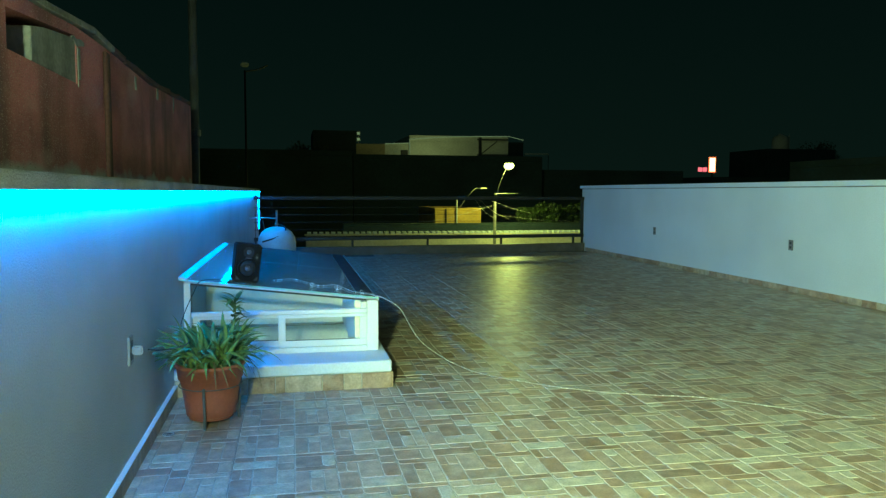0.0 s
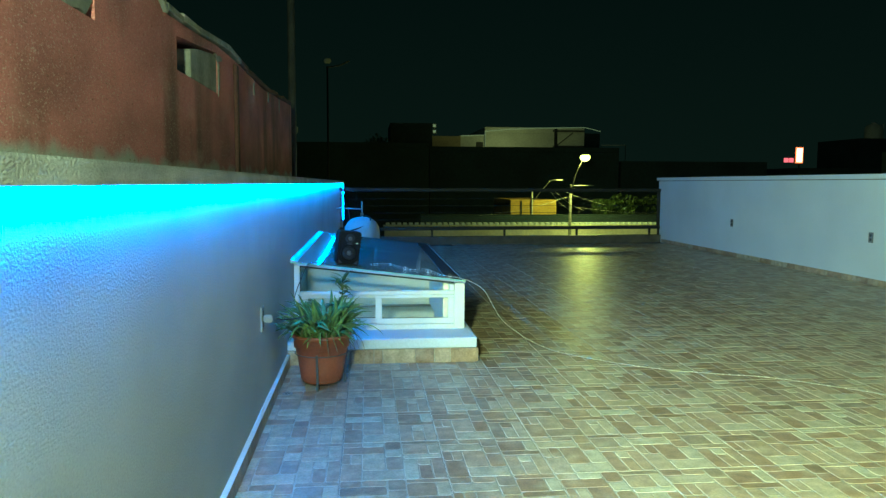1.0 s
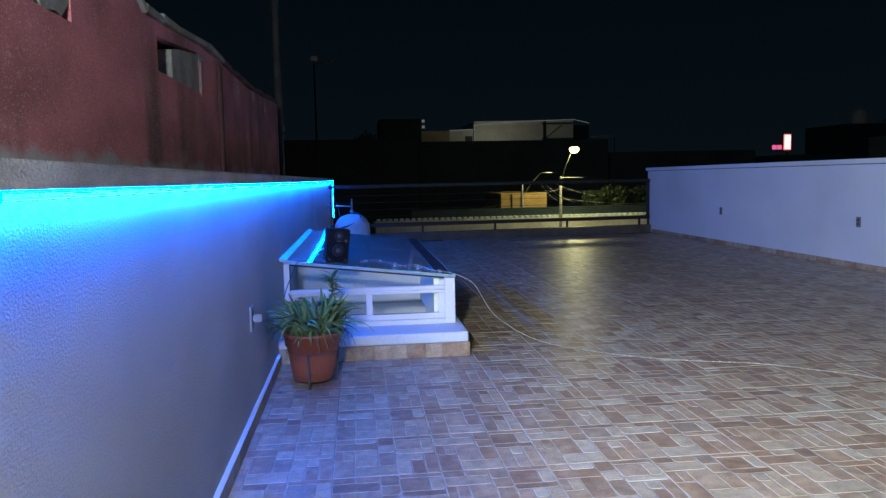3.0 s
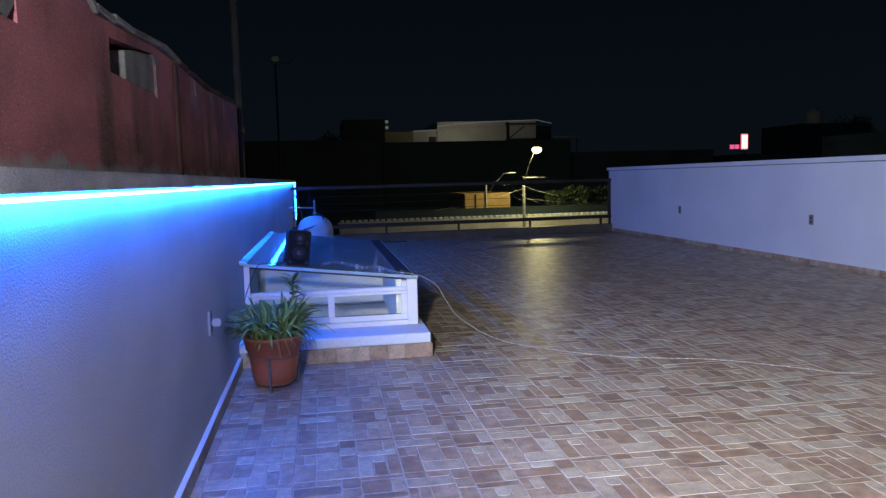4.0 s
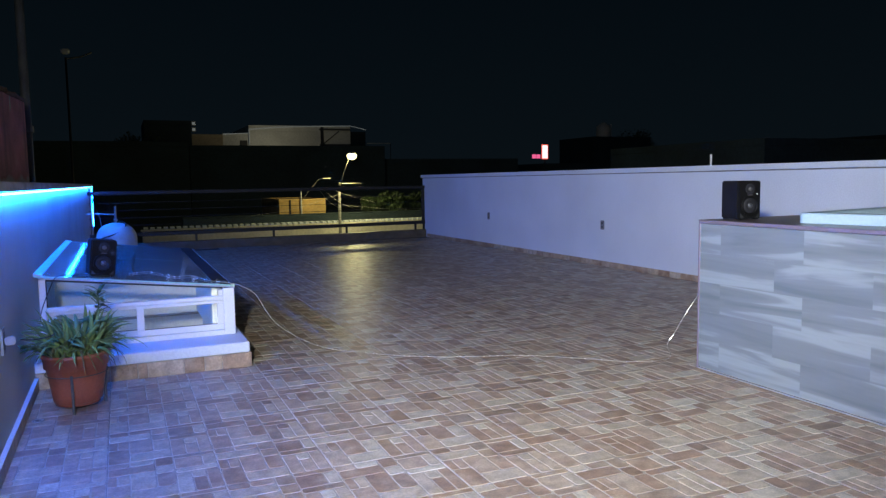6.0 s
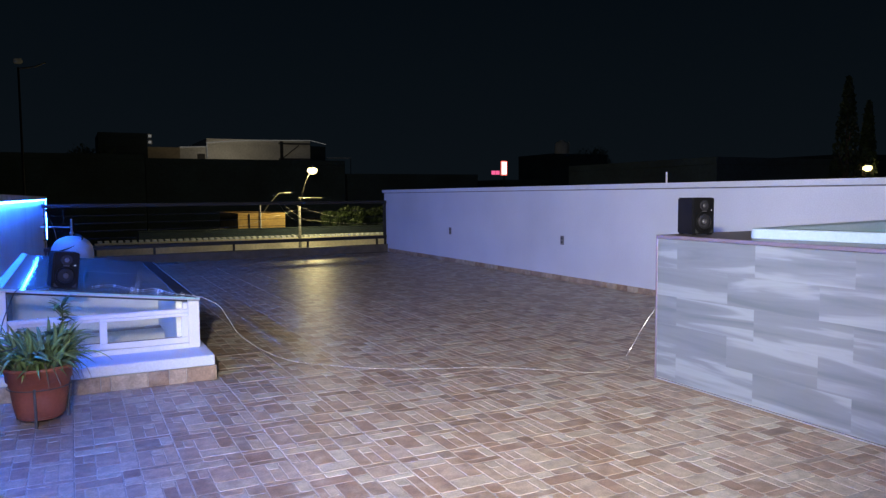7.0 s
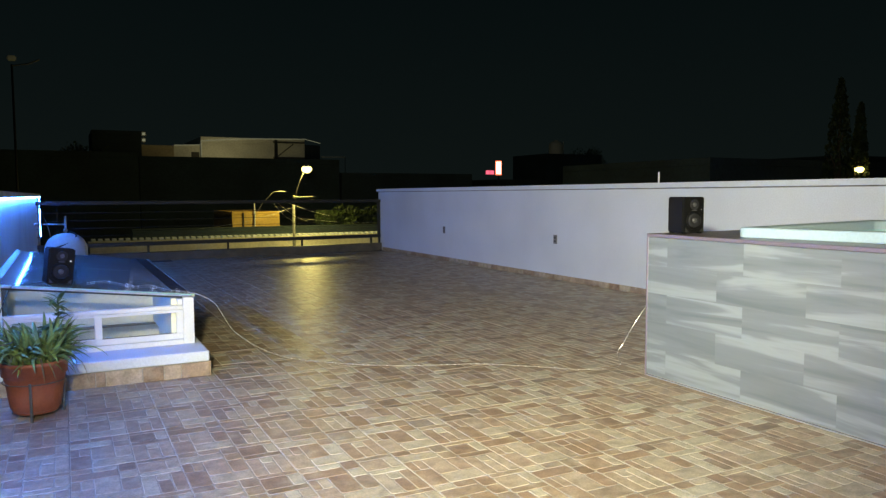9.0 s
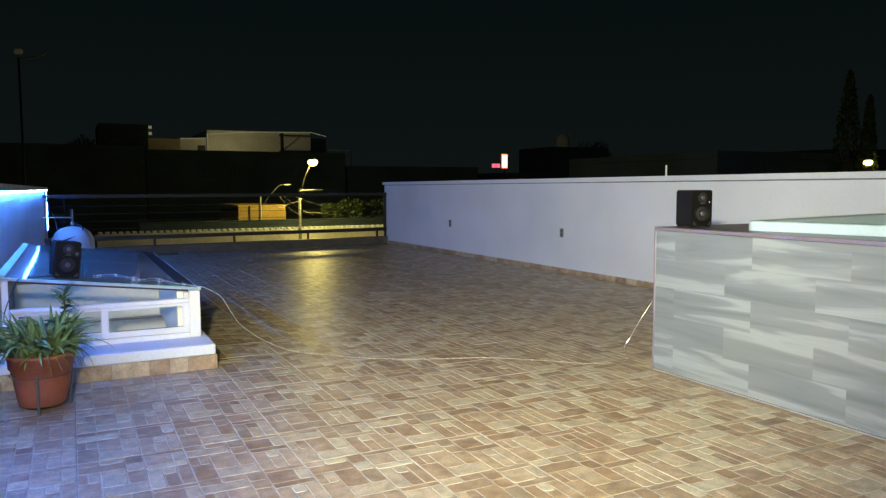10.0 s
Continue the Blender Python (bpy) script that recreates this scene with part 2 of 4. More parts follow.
def stone_print(name, tones):
    """Tumbled-stone print: each stone its own tone out of the given ones, clouded and pitted."""
    m = material(name, (0.90, 0.90, 0.87), 0.43, vary=0.34, scale=17, fine=90, bump=0.45, depth=0.002, spec=0.5)
    n, k = m.node_tree.nodes, m.node_tree.links
    b = n["Principled BSDF"]
    src = b.inputs["Base Color"].links[0].from_socket
    geo, info = n.new("ShaderNodeNewGeometry"), n.new("ShaderNodeObjectInfo")
    add = n.new("ShaderNodeMath")
    k.new(geo.outputs["Random Per Island"], add.inputs[0])
    k.new(info.outputs["Random"], add.inputs[1])
    fr = n.new("ShaderNodeMath")
    fr.operation = "FRACT"
    k.new(add.outputs[0], fr.inputs[0])
    cr = n.new("ShaderNodeValToRGB")
    e = cr.color_ramp.elements
    e[0].position, e[0].color = 0.0, (*tones[0], 1)
    e[1].position, e[1].color = 1.0, (*tones[-1], 1)
    for i, c in enumerate(tones[1:-1]):
        cr.color_ramp.elements.new((i + 1) / (len(tones) - 1)).color = (*c, 1)
    k.new(fr.outputs[0], cr.inputs["Fac"])
    # cloudy pale and rusty blotches across each stone
    cloud = n.new("ShaderNodeTexNoise")
    cloud.inputs["Scale"].default_value, cloud.inputs["Detail"].default_value = 9.0, 7
    k.new(geo.outputs["Position"], cloud.inputs["Vector"])
    cm = n.new("ShaderNodeMapRange")
    cm.inputs["From Min"].default_value, cm.inputs["From Max"].default_value = 0.50, 0.72
    cm.inputs["To Max"].default_value = 0.55
    k.new(cloud.outputs["Fac"], cm.inputs["Value"])
    cl = n.new("ShaderNodeMix")
    cl.data_type = "RGBA"
    k.new(cm.outputs["Result"], cl.inputs["Factor"])
    k.new(cr.outputs["Color"], cl.inputs["A"])
    cl.inputs["B"].default_value = (0.68, 0.58, 0.42, 1)
    mx = n.new("ShaderNodeMix")
    mx.data_type, mx.blend_type = "RGBA", "MULTIPLY"
    mx.inputs["Factor"].default_value = 1.0
    k.new(cl.outputs["Result"], mx.inputs["A"])
    k.new(src, mx.inputs["B"])
    k.new(mx.outputs["Result"], b.inputs["Base Color"])
    return m


def plank_print():
    """Grey wood-look porcelain: long soft streaks, shifted from piece to piece."""
    m = material("grey_wood_look_porcelain", (0.40, 0.43, 0.44), 0.42, vary=0.12, scale=2.0, fine=70, bump=0.05, stretch=(1, 0.35, 3.0))
    n, k = m.node_tree.nodes, m.node_tree.links
    b = n["Principled BSDF"]
    src = b.inputs["Base Color"].links[0].from_socket
    tc, info = n.new("ShaderNodeTexCoord"), n.new("ShaderNodeObjectInfo")
    off = n.new("ShaderNodeVectorMath")
    off.operation = "MULTIPLY_ADD"
    comb = n.new("ShaderNodeCombineXYZ")
    for s in ("X", "Y", "Z"):
        k.new(info.outputs["Random"], comb.inputs[s])
    k.new(comb.outputs[0], off.inputs[0])
    off.inputs[1].default_value = (31, 17, 23)
    k.new(tc.outputs["Object"], off.inputs[2])
    mp = n.new("ShaderNodeMapping")
    mp.inputs["Rotation"].default_value = (radians(7), 0, 0)
    mp.inputs["Scale"].default_value = (1.0, 0.75, 10.0)
    k.new(off.outputs[0], mp.inputs["Vector"])
    wv = n.new("ShaderNodeTexNoise")
    wv.inputs["Scale"].default_value, wv.inputs["Detail"].default_value = 1.05, 4
    wv.inputs["Distortion"].default_value = 0.6
    k.new(mp.outputs[0], wv.inputs["Vector"])
    cr = n.new("ShaderNodeValToRGB")
    e = cr.color_ramp.elements
    e[0].position, e[0].color = 0.32, (0.150, 0.178, 0.180, 1)
    e[1].position, e[1].color = 0.74, (0.265, 0.305, 0.305, 1)
    for p, v in ((0.44, 0.222), (0.52, 0.240), (0.565, 0.315), (0.61, 0.355)):
        cr.color_ramp.elements.new(p).color = (v * 0.89, v * 1.01, v * 1.02, 1)
    k.new(wv.outputs["Fac"], cr.inputs["Fac"])
    mx = n.new("ShaderNodeMix")
    mx.data_type, mx.blend_type = "RGBA", "MULTIPLY"
    mx.inputs["Factor"].default_value = 0.25
    k.new(cr.outputs["Color"], mx.inputs["A"])
    k.new(src, mx.inputs["B"])
    k.new(mx.outputs["Result"], b.inputs["Base Color"])
    return m


M["red_plaster"] = red_plaster()
M["plank"] = plank_print()
M["stone"] = stone_print("printed_stone_glaze", ((0.405, 0.270, 0.171), (0.513, 0.360, 0.234), (0.576, 0.423, 0.288), (0.612, 0.477, 0.333), (0.684, 0.576, 0.414)))
M["stone_brown"] = stone_print("printed_brown_stone_glaze", ((0.335, 0.235, 0.155), (0.430, 0.288, 0.188), (0.500, 0.340, 0.218), (0.400, 0.312, 0.222), (0.550, 0.402, 0.264)))
M["stone_pale"] = stone_print("printed_pale_stone_glaze", ((0.594, 0.495, 0.360), (0.657, 0.558, 0.414), (0.711, 0.639, 0.486), (0.630, 0.522, 0.378), (0.747, 0.684, 0.522)))


# ---- building helpers ----
def mesh_of(name, bm, mats, smooth=False):
    me = bpy.data.meshes.new(name)
    bmesh.ops.recalc_face_normals(bm, faces=bm.faces)
    bm.to_mesh(me)
    bm.free()
    for m in mats if isinstance(mats, (list, tuple)) else [mats]:
        me.materials.append(m)
    if smooth:
        for p in me.polygons:
            p.use_smooth = True
    return me


def part(name, bm, mat, parent=None, label="", smooth=False, at=None):
    """Links a bmesh as one mesh object, under a thing or a part."""
    ob = new(name, mesh_of(name, bm, mat, smooth))
    if at is not None:
        ob.location = at
    if parent is not None:
        ob.parent = parent
    if label:
        ob["label"] = label
    return ob


def thing(name, at, label, category, group="", kind="", turn=0):
    ob = new(name)
    ob.empty_display_size = 0.1
    ob.matrix_basis = pose(*at, 0, 0, turn)
    return tagged(ob, label, category, group, kind)


def structure(name, bm, mat, label, category, at=None, smooth=False):
    return tagged(part(name, bm, mat, None, "", smooth, at), label, category, "", "structure")


def add_box(bm, lo, hi, bevel=0.0, seg=1):
    v = [bm.verts.new((x, y, z)) for z in (lo[2], hi[2]) for y in (lo[1], hi[1]) for x in (lo[0], hi[0])]
    faces = [bm.faces.new([v[i] for i in f]) for f in ((0, 2, 3, 1), (4, 5, 7, 6), (0, 1, 5, 4), (2, 6, 7, 3), (0, 4, 6, 2), (1, 3, 7, 5))]
    if bevel:
        edges = list({e for f in faces for e in f.edges})
        bmesh.ops.bevel(bm, geom=edges, offset=bevel, segments=seg, affect="EDGES", clamp_overlap=True)
    return bm


def box(lo, hi, bevel=0.0, seg=1):
    return add_box(bmesh.new(), lo, hi, bevel, seg)


def prism(outline, lo, hi, axis="z", bevel=0.0, bm=None):
    """A slab with the given outline between lo and hi along one axis."""
    bm = bm or bmesh.new()
    put = {"z": lambda a, b, c: (a, b, c), "y": lambda a, b, c: (a, c, b), "x": lambda a, b, c: (c, a, b)}[axis]
    lower = [bm.verts.new(put(a, b, lo)) for a, b in outline]
    upper = [bm.verts.new(put(a, b, hi)) for a, b in outline]
    faces = [bm.faces.new(lower[::-1]), bm.faces.new(upper)]
    for i in range(len(outline)):
        j = (i + 1) % len(outline)
        faces.append(bm.faces.new((lower[i], lower[j], upper[j], upper[i])))
    if bevel:
        bmesh.ops.bevel(bm, geom=list({e for f in faces for e in f.edges}), offset=bevel, segments=1, affect="EDGES", clamp_overlap=True)
    return bm


def lathe(profile, sides=24, bm=None):
    """A turned shape: pairs of radius and height."""
    bm = bm or bmesh.new()
    rings = []
    for r, z in profile:
        rings.append([bm.verts.new((r * math.cos(2 * math.pi * i / sides), r * math.sin(2 * math.pi * i / sides), z)) for i in range(sides)])
    for a, b in zip(rings, rings[1:]):
        for i in range(sides):
            j = (i + 1) % sides
            bm.faces.new((a[i], a[j], b[j], b[i]))
    for ring in (rings[0], rings[-1]):
        bm.faces.new(ring)
    return bm


def smooth_line(points, steps=6):
    pts = [Vector(p) for p in points]
    pts = [pts[0] * 2 - pts[1], *pts, pts[-1] * 2 - pts[-2]]
    out = []
    for a, b, c, d in zip(pts, pts[1:], pts[2:], pts[3:]):
        for s in range(steps):
            t = s / steps
            out.append(0.5 * (2 * b + (c - a) * t + (2 * a - 5 * b + 4 * c - d) * t * t + (3 * b - a - 3 * c + d) * t ** 3))
    return out + [pts[-2]]


def tube(points, radius, sides=6, bm=None):
    """A round bar or wire along points."""
    bm = bm or bmesh.new()
    pts = [Vector(p) for p in points]
    rings = []
    for i, p in enumerate(pts):
        way = (pts[min(i + 1, len(pts) - 1)] - pts[max(i - 1, 0)]).normalized()
        side = way.cross(Vector((0, 0, 1)) if abs(way.z) < 0.95 else Vector((1, 0, 0))).normalized()
        up = side.cross(way)
        r = radius[i] if isinstance(radius, (list, tuple)) else radius
        rings.append([bm.verts.new(p + r * (math.cos(2 * math.pi * k / sides) * side + math.sin(2 * math.pi * k / sides) * up)) for k in range(sides)])
    for a, b in zip(rings, rings[1:]):
        for i in range(sides):
            j = (i + 1) % sides
            bm.faces.new((a[i], a[j], b[j], b[i]))
    bm.faces.new(rings[0])
    bm.faces.new(rings[-1])
    return bm


# ---- terrace structure ----
RIGHT_X, WALL_TOP_L, WALL_TOP_R = 6.69, 1.262, 1.352
SOUTH_Y = -2.6


def curb_y(x):
    return 14.78 + 0.07 * x


bm = bmesh.new()
prism([(-0.02, SOUTH_Y), (RIGHT_X + 0.02, SOUTH_Y), (RIGHT_X + 0.02, 5.29), (-0.02, 5.29)], -0.30, -0.006, "z", 0, bm)
prism([(1.285, 5.29), (RIGHT_X + 0.02, 5.29), (RIGHT_X + 0.02, 8.70), (1.285, 8.70)], -0.30, -0.006, "z", 0, bm)
prism([(-0.02, 8.70), (RIGHT_X + 0.02, 8.70), (RIGHT_X + 0.02, curb_y(RIGHT_X)), (-0.02, curb_y(0))], -0.30, -0.006, "z", 0, bm)
floor = structure("floor", bm, M["subfloor"], "terrace floor of stone-look tiles in beige and brown", "floor")

wall_left = structure("wall_left", box((-0.15, SOUTH_Y, -0.30), (0.0, 16.85, 1.206)), M["plaster_grey"], "low parapet wall in rough pale grey plaster", "wall")
structure("coping_left", box((-0.165, SOUTH_Y, 1.207), (0.032, 16.87, WALL_TOP_L), 0.006, 2), M["coping"], "stippled cement coping along the parapet wall", "coping")
wall_right = structure("wall_right", box((RIGHT_X, SOUTH_Y, -0.30), (RIGHT_X + 0.15, 15.42, 1.280)), M["plaster_white"], "white painted parapet wall with two wall outlets", "wall")
structure("coping_right", box((RIGHT_X - 0.040, SOUTH_Y, 1.2935), (RIGHT_X + 0.18, 15.45, WALL_TOP_R), 0.005, 2), M["plaster_white"], "white overhanging coping on the parapet wall", "coping")
structure("coping_joint", box((RIGHT_X + 0.03, SOUTH_Y, 1.2803), (RIGHT_X + 0.13, 15.41, 1.2932)), M["concrete"], "recessed mortar joint under the coping", "joint")
structure("wall_house", box((-0.15, SOUTH_Y - 0.2, -0.30), (RIGHT_X + 0.15, SOUTH_Y, 3.4)), M["plaster_white"], "white painted house wall behind the terrace", "wall")
structure("curb_far", prism([(0.0, curb_y(0)), (RIGHT_X, curb_y(RIGHT_X)), (RIGHT_X, curb_y(RIGHT_X) + 0.16), (0.0, curb_y(0) + 0.16)], -0.30, 0.158, "z", 0.004), M["curb"], "low brown tiled curb below the railing", "curb")

# ---- light strip along the parapet ----
def led_strip():
    strip = thing("led_strip", (0.0, 0.0, 0.0), "blue glowing LED strip stuck under the parapet coping", "light strip")
    y = SOUTH_Y + 0.1
    while y < 16.78:
        y2 = min(y + 1.0, 16.80)
        part("led_segment", box((0.022, y, 1.196), (0.032, y2, 1.206)), M["led"], strip)
        y = y2
    part("led_segment", box((0.010, 16.782, 0.42), (0.018, 16.796, 1.194)), M["led"], strip)


led_strip()


# ---- glazed roof light ----
def skylight():
    y0, yf, y1, x1 = 5.283, 5.63, 8.68, 1.285
    base = thing("skylight", (0.0, y0, 0.0), "white framed roof light with sloping glass on a tiled plinth", "skylight")

    def loc(p):
        return (p[0], p[1] - y0, p[2])

    def bx(lo, hi, bev=0.004):
        return box(loc(lo), loc(hi), bev)

    part("plinth", prism([(0.002, 0.0), (x1, 0.0), (x1, y1 - y0), (x1 - 0.10, y1 - y0), (x1 - 0.10, yf - y0 + 0.08), (0.002, yf - y0 + 0.08)], 0.098, 0.168, "z", 0.006), M["plaster_white"], base, "white painted plinth")
    # stairwell lining under the glass
    bm = bmesh.new()
    add_box(bm, loc((0.01, yf + 0.09, -2.4)), loc((x1 - 0.11, yf + 0.13, 0.15)))
    add_box(bm, loc((x1 - 0.15, yf + 0.13, -2.4)), loc((x1 - 0.105, y1 - 0.1, 0.15)))
    add_box(bm, loc((0.01, y1 - 0.14, -2.4)), loc((x1 - 0.15, y1 - 0.08, 0.46)))
    add_box(bm, loc((0.01, yf + 0.13, -2.5)), loc((x1 - 0.15, y1 - 0.14, -2.4)))
    add_box(bm, loc((0.01, 6.9, -2.4)), loc((x1 - 0.15, 6.96, 0.46)))
    part("stairwell_lining", bm, M["cream"], base, "cream painted inner walls")
    part("ledge", bx((0.012, 6.866, 0.118), (x1 - 0.16, 6.90, 0.136)), M["far_brown"], base, "narrow brown inner ledge")
    # front frame
    part("post", bx((0.022, yf - 0.03, 0.168), (0.062, yf + 0.03, 0.638)), M["white_alu"], base)
    part("post", bx((1.165, yf - 0.03, 0.168), (1.240, yf + 0.03, 0.500)), M["white_alu"], base)
    part("corner_filler", bx((1.128, yf - 0.028, 0.448), (1.163, yf + 0.028, 0.492)), M["white_alu"], base)
    part("transom", bx((0.062, yf - 0.025, 0.418), (1.165, yf + 0.025, 0.446)), M["white_alu"], base)
    part("sill_rail", bx((0.062, yf - 0.035, 0.168), (1.165, yf + 0.035, 0.205)), M["white_alu"], base)

    def sash(xa, xb, yy, name):
        s = part(name, bx((xa, yy - 0.012, 0.207), (xb, yy + 0.012, 0.250), 0.003), M["white_alu"], base, "white sliding sash")
        for lo, hi in (((xa, yy - 0.012, 0.396), (xb, yy + 0.012, 0.417)), ((xa, yy - 0.012, 0.250), (xa + 0.045, yy + 0.012, 0.396)), ((xb - 0.045, yy - 0.012, 0.250), (xb, yy + 0.012, 0.396))):
            part("sash_bar", bx(lo, hi, 0.003), M["white_alu"], s)
        g = part("pane", bx((xa + 0.043, yy - 0.003, 0.248), (xb - 0.043, yy + 0.003, 0.398), 0), M["glass"], s)
        g.visible_shadow = False
        part("gasket", bx((xa + 0.045, yy - 0.0135, 0.250), (xb - 0.045, yy - 0.0125, 0.254), 0), M["black_gasket"], s)

    sash(0.596, 1.1645, yf - 0.018, "sash")
    sash(0.068, 0.640, yf + 0.010, "sash")

    def z_top(x):
        return 0.663 - 0.116 * x

    g = part("triangular_pane", prism([(0.066, 0.452), (1.165, 0.452), (1.165, z_top(1.165) - 0.014), (0.066, z_top(0.066) - 0.014)], yf - y0 - 0.004, yf - y0 + 0.004, "y"), M["glass"], base)
    g.visible_shadow = False
    part("gasket", prism([(0.064, z_top(0.064) - 0.030), (1.16, z_top(1.16) - 0.030), (1.16, z_top(1.16) - 0.018), (0.064, z_top(0.064) - 0.018)], yf - y0 - 0.036, yf - y0 - 0.0305, "y"), M["black_gasket"], base)
    part("gasket", bx((0.062, yf - 0.026, 0.452), (0.069, yf - 0.022, 0.66), 0), M["black_gasket"], base)
    part("head_rail", prism([(0.022, z_top(0.022) - 0.018), (1.24, z_top(1.24) - 0.018), (1.24, z_top(1.24) - 0.003), (0.022, z_top(0.022) - 0.003)], yf - y0 - 0.03, yf - y0 + 0.03, "y", 0.002), M["white_alu"], base)
    # side wall under the low edge
    part("side_rail", bx((1.09, yf + 0.03, 0.150), (1.132, y1 - 0.05, 0.500)), M["cream"], base)
    # sloping top in two panes
    for ya, yb in ((yf - 0.10, 7.12), (7.130, y1)):
        g = part("roof_pane", prism([(0.004, z_top(0)), (1.215, z_top(1.215)), (1.215, z_top(1.215) + 0.010), (0.004, z_top(0) + 0.010)], ya - y0, yb - y0, "y", 0.001), M["roof_glass"], base, "green-edged glass pane")
        g.visible_shadow = False
    part("glass_edge", prism([(0.006, z_top(0) + 0.0005), (1.236, z_top(1.236) + 0.0005), (1.236, z_top(1.236) + 0.0095), (0.006, z_top(0) + 0.0095)], yf - y0 - 0.1035, yf - y0 - 0.1005, "y"), M["glass_edge"], base, "pale green polished glass edge")
    part("edge_profile", prism([(1.216, z_top(1.216) - 0.012), (1.238, z_top(1.238) - 0.012), (1.238, z_top(1.238) + 0.014), (1.216, z_top(1.216) + 0.014)], yf - y0 - 0.09, y1 - y0, "y", 0.002), M["steel"], base, "pale metal edge profile")
    # plain dark band on the glass, inside the edge profile
    part("edge_strip", prism([(1.100, z_top(1.100) + 0.0105), (1.205, z_top(1.205) + 0.0105), (1.205, z_top(1.205) + 0.014), (1.100, z_top(1.100) + 0.014)], yf - y0 + 0.05, y1 - y0, "y", 0.001), M["black_gasket"], base, "dark band beside the low glass edge")
    part("wall_flashing", prism([(0.002, z_top(0) + 0.0105), (0.05, z_top(0.05) + 0.0105), (0.05, z_top(0.05) + 0.014), (0.002, z_top(0) + 0.022)], yf - y0 - 0.09, y1 - y0, "y"), M["steel"], base)
    # tiled foot, piece by piece
    x = 0.012
    k = 0
    while x < x1 - 0.01:
        w = (0.11, 0.30, 0.16, 0.06, 0.22, 0.13)[k % 6]
        xb = min(x + w, x1 + 0.004)
        part("plinth_tile", box((x, -0.010, 0.0), (xb - 0.005, 0.0, 0.096), 0.002), M["stone"], base)
        x, k = xb, k + 1
    yy = y0
    while yy < y1:
        part("plinth_tile", box((x1, yy - y0, 0.0), (x1 + 0.010, min(yy + 0.44, y1) - y0, 0.096), 0.002), M["stone"], base)
        yy += 0.447
    part("plinth_core", prism([(0.004, 0.0), (x1 - 0.001, 0.0), (x1 - 0.001, y1 - y0), (x1 - 0.10, y1 - y0), (x1 - 0.10, yf - y0 + 0.08), (0.004, yf - y0 + 0.08)], 0.0, 0.0975, "z"), M["grout"], base)
    return z_top


glass_z = skylight()


# ---- loudspeakers ----
def loudspeaker(at, turn, label):
    s = thing("loudspeaker", at, label, "speaker", "pair of loudspeakers", turn=turn)
    w, d, h = 0.160, 0.178, 0.243
    part("cabinet", box((-w / 2, -d / 2 + 0.012, 0.004), (w / 2, d / 2, h), 0.008, 2), M["speaker_box"], s)
    part("baffle", box((-w / 2 + 0.002, -d / 2, 0.006), (w / 2 - 0.002, -d / 2 + 0.0115, h - 0.002), 0.005, 2), M["rubber"], s, "glossy black front baffle")

    def ring(name, cz, profile, mat, lab=""):
        bm = lathe(profile, 28)
        bmesh.ops.rotate(bm, cent=(0, 0, 0), matrix=Matrix.Rotation(radians(90), 3, "X"), verts=bm.verts)
        return part(name, bm, mat, s, lab, True, at=(0, -d / 2, cz))

    ring("woofer_surround", 0.088, [(0.062, 0.0), (0.062, 0.005), (0.056, 0.008), (0.050, 0.005), (0.048, 0.001)], M["rubber"], "black woofer surround")
    ring("woofer_cone", 0.088, [(0.048, 0.0), (0.047, 0.0045), (0.018, 0.0015), (0.017, 0.0005)], M["cone"])
    ring("dust_cap", 0.088, [(0.017, 0.0), (0.016, 0.004), (0.011, 0.008), (0.004, 0.010)], M["silver"])
    ring("tweeter_guide", 0.192, [(0.034, 0.0), (0.034, 0.003), (0.030, 0.004), (0.016, 0.001)], M["cone"])
    ring("tweeter_dome", 0.192, [(0.014, 0.0), (0.012, 0.005), (0.007, 0.008), (0.002, 0.009)], M["silver"])
    for sx in (-1, 1):
        part("bass_port", prism([(sx * 0.068, 0.012), (sx * 0.040, 0.012), (sx * 0.068, 0.040)], -d / 2 - 0.002, -d / 2 + 0.001, "y"), M["black_gasket"], s)
    part("power_light", box((0.050, -d / 2 - 0.0015, 0.159), (0.0522, -d / 2 - 0.0002, 0.1612), 0.0003), M["lamp_white"], s, "tiny white power light")
    part("badge", box((-0.018, -d / 2 - 0.0025, 0.152), (0.018, -d / 2 - 0.0002, 0.156)), M["silver"], s)
    for sx in (-1, 1):
        for sy in (-1, 1):
            part("foot", box((sx * 0.06 - 0.012, sy * 0.066 - 0.012, 0.0), (sx * 0.06 + 0.012, sy * 0.066 + 0.012, 0.0045), 0.001), M["rubber"], s)
    return s


spk_left = loudspeaker((0.382, 5.74, 0.0), 4, "black studio loudspeaker standing on the sloping glass")
spk_left.matrix_basis = pose(0.382, 5.74, glass_z(0.382) + 0.0125, 0, 6.6, 10)
loudspeaker((4.148, 3.797, 0.959), -9, "black studio loudspeaker on the corner of the tub surround")


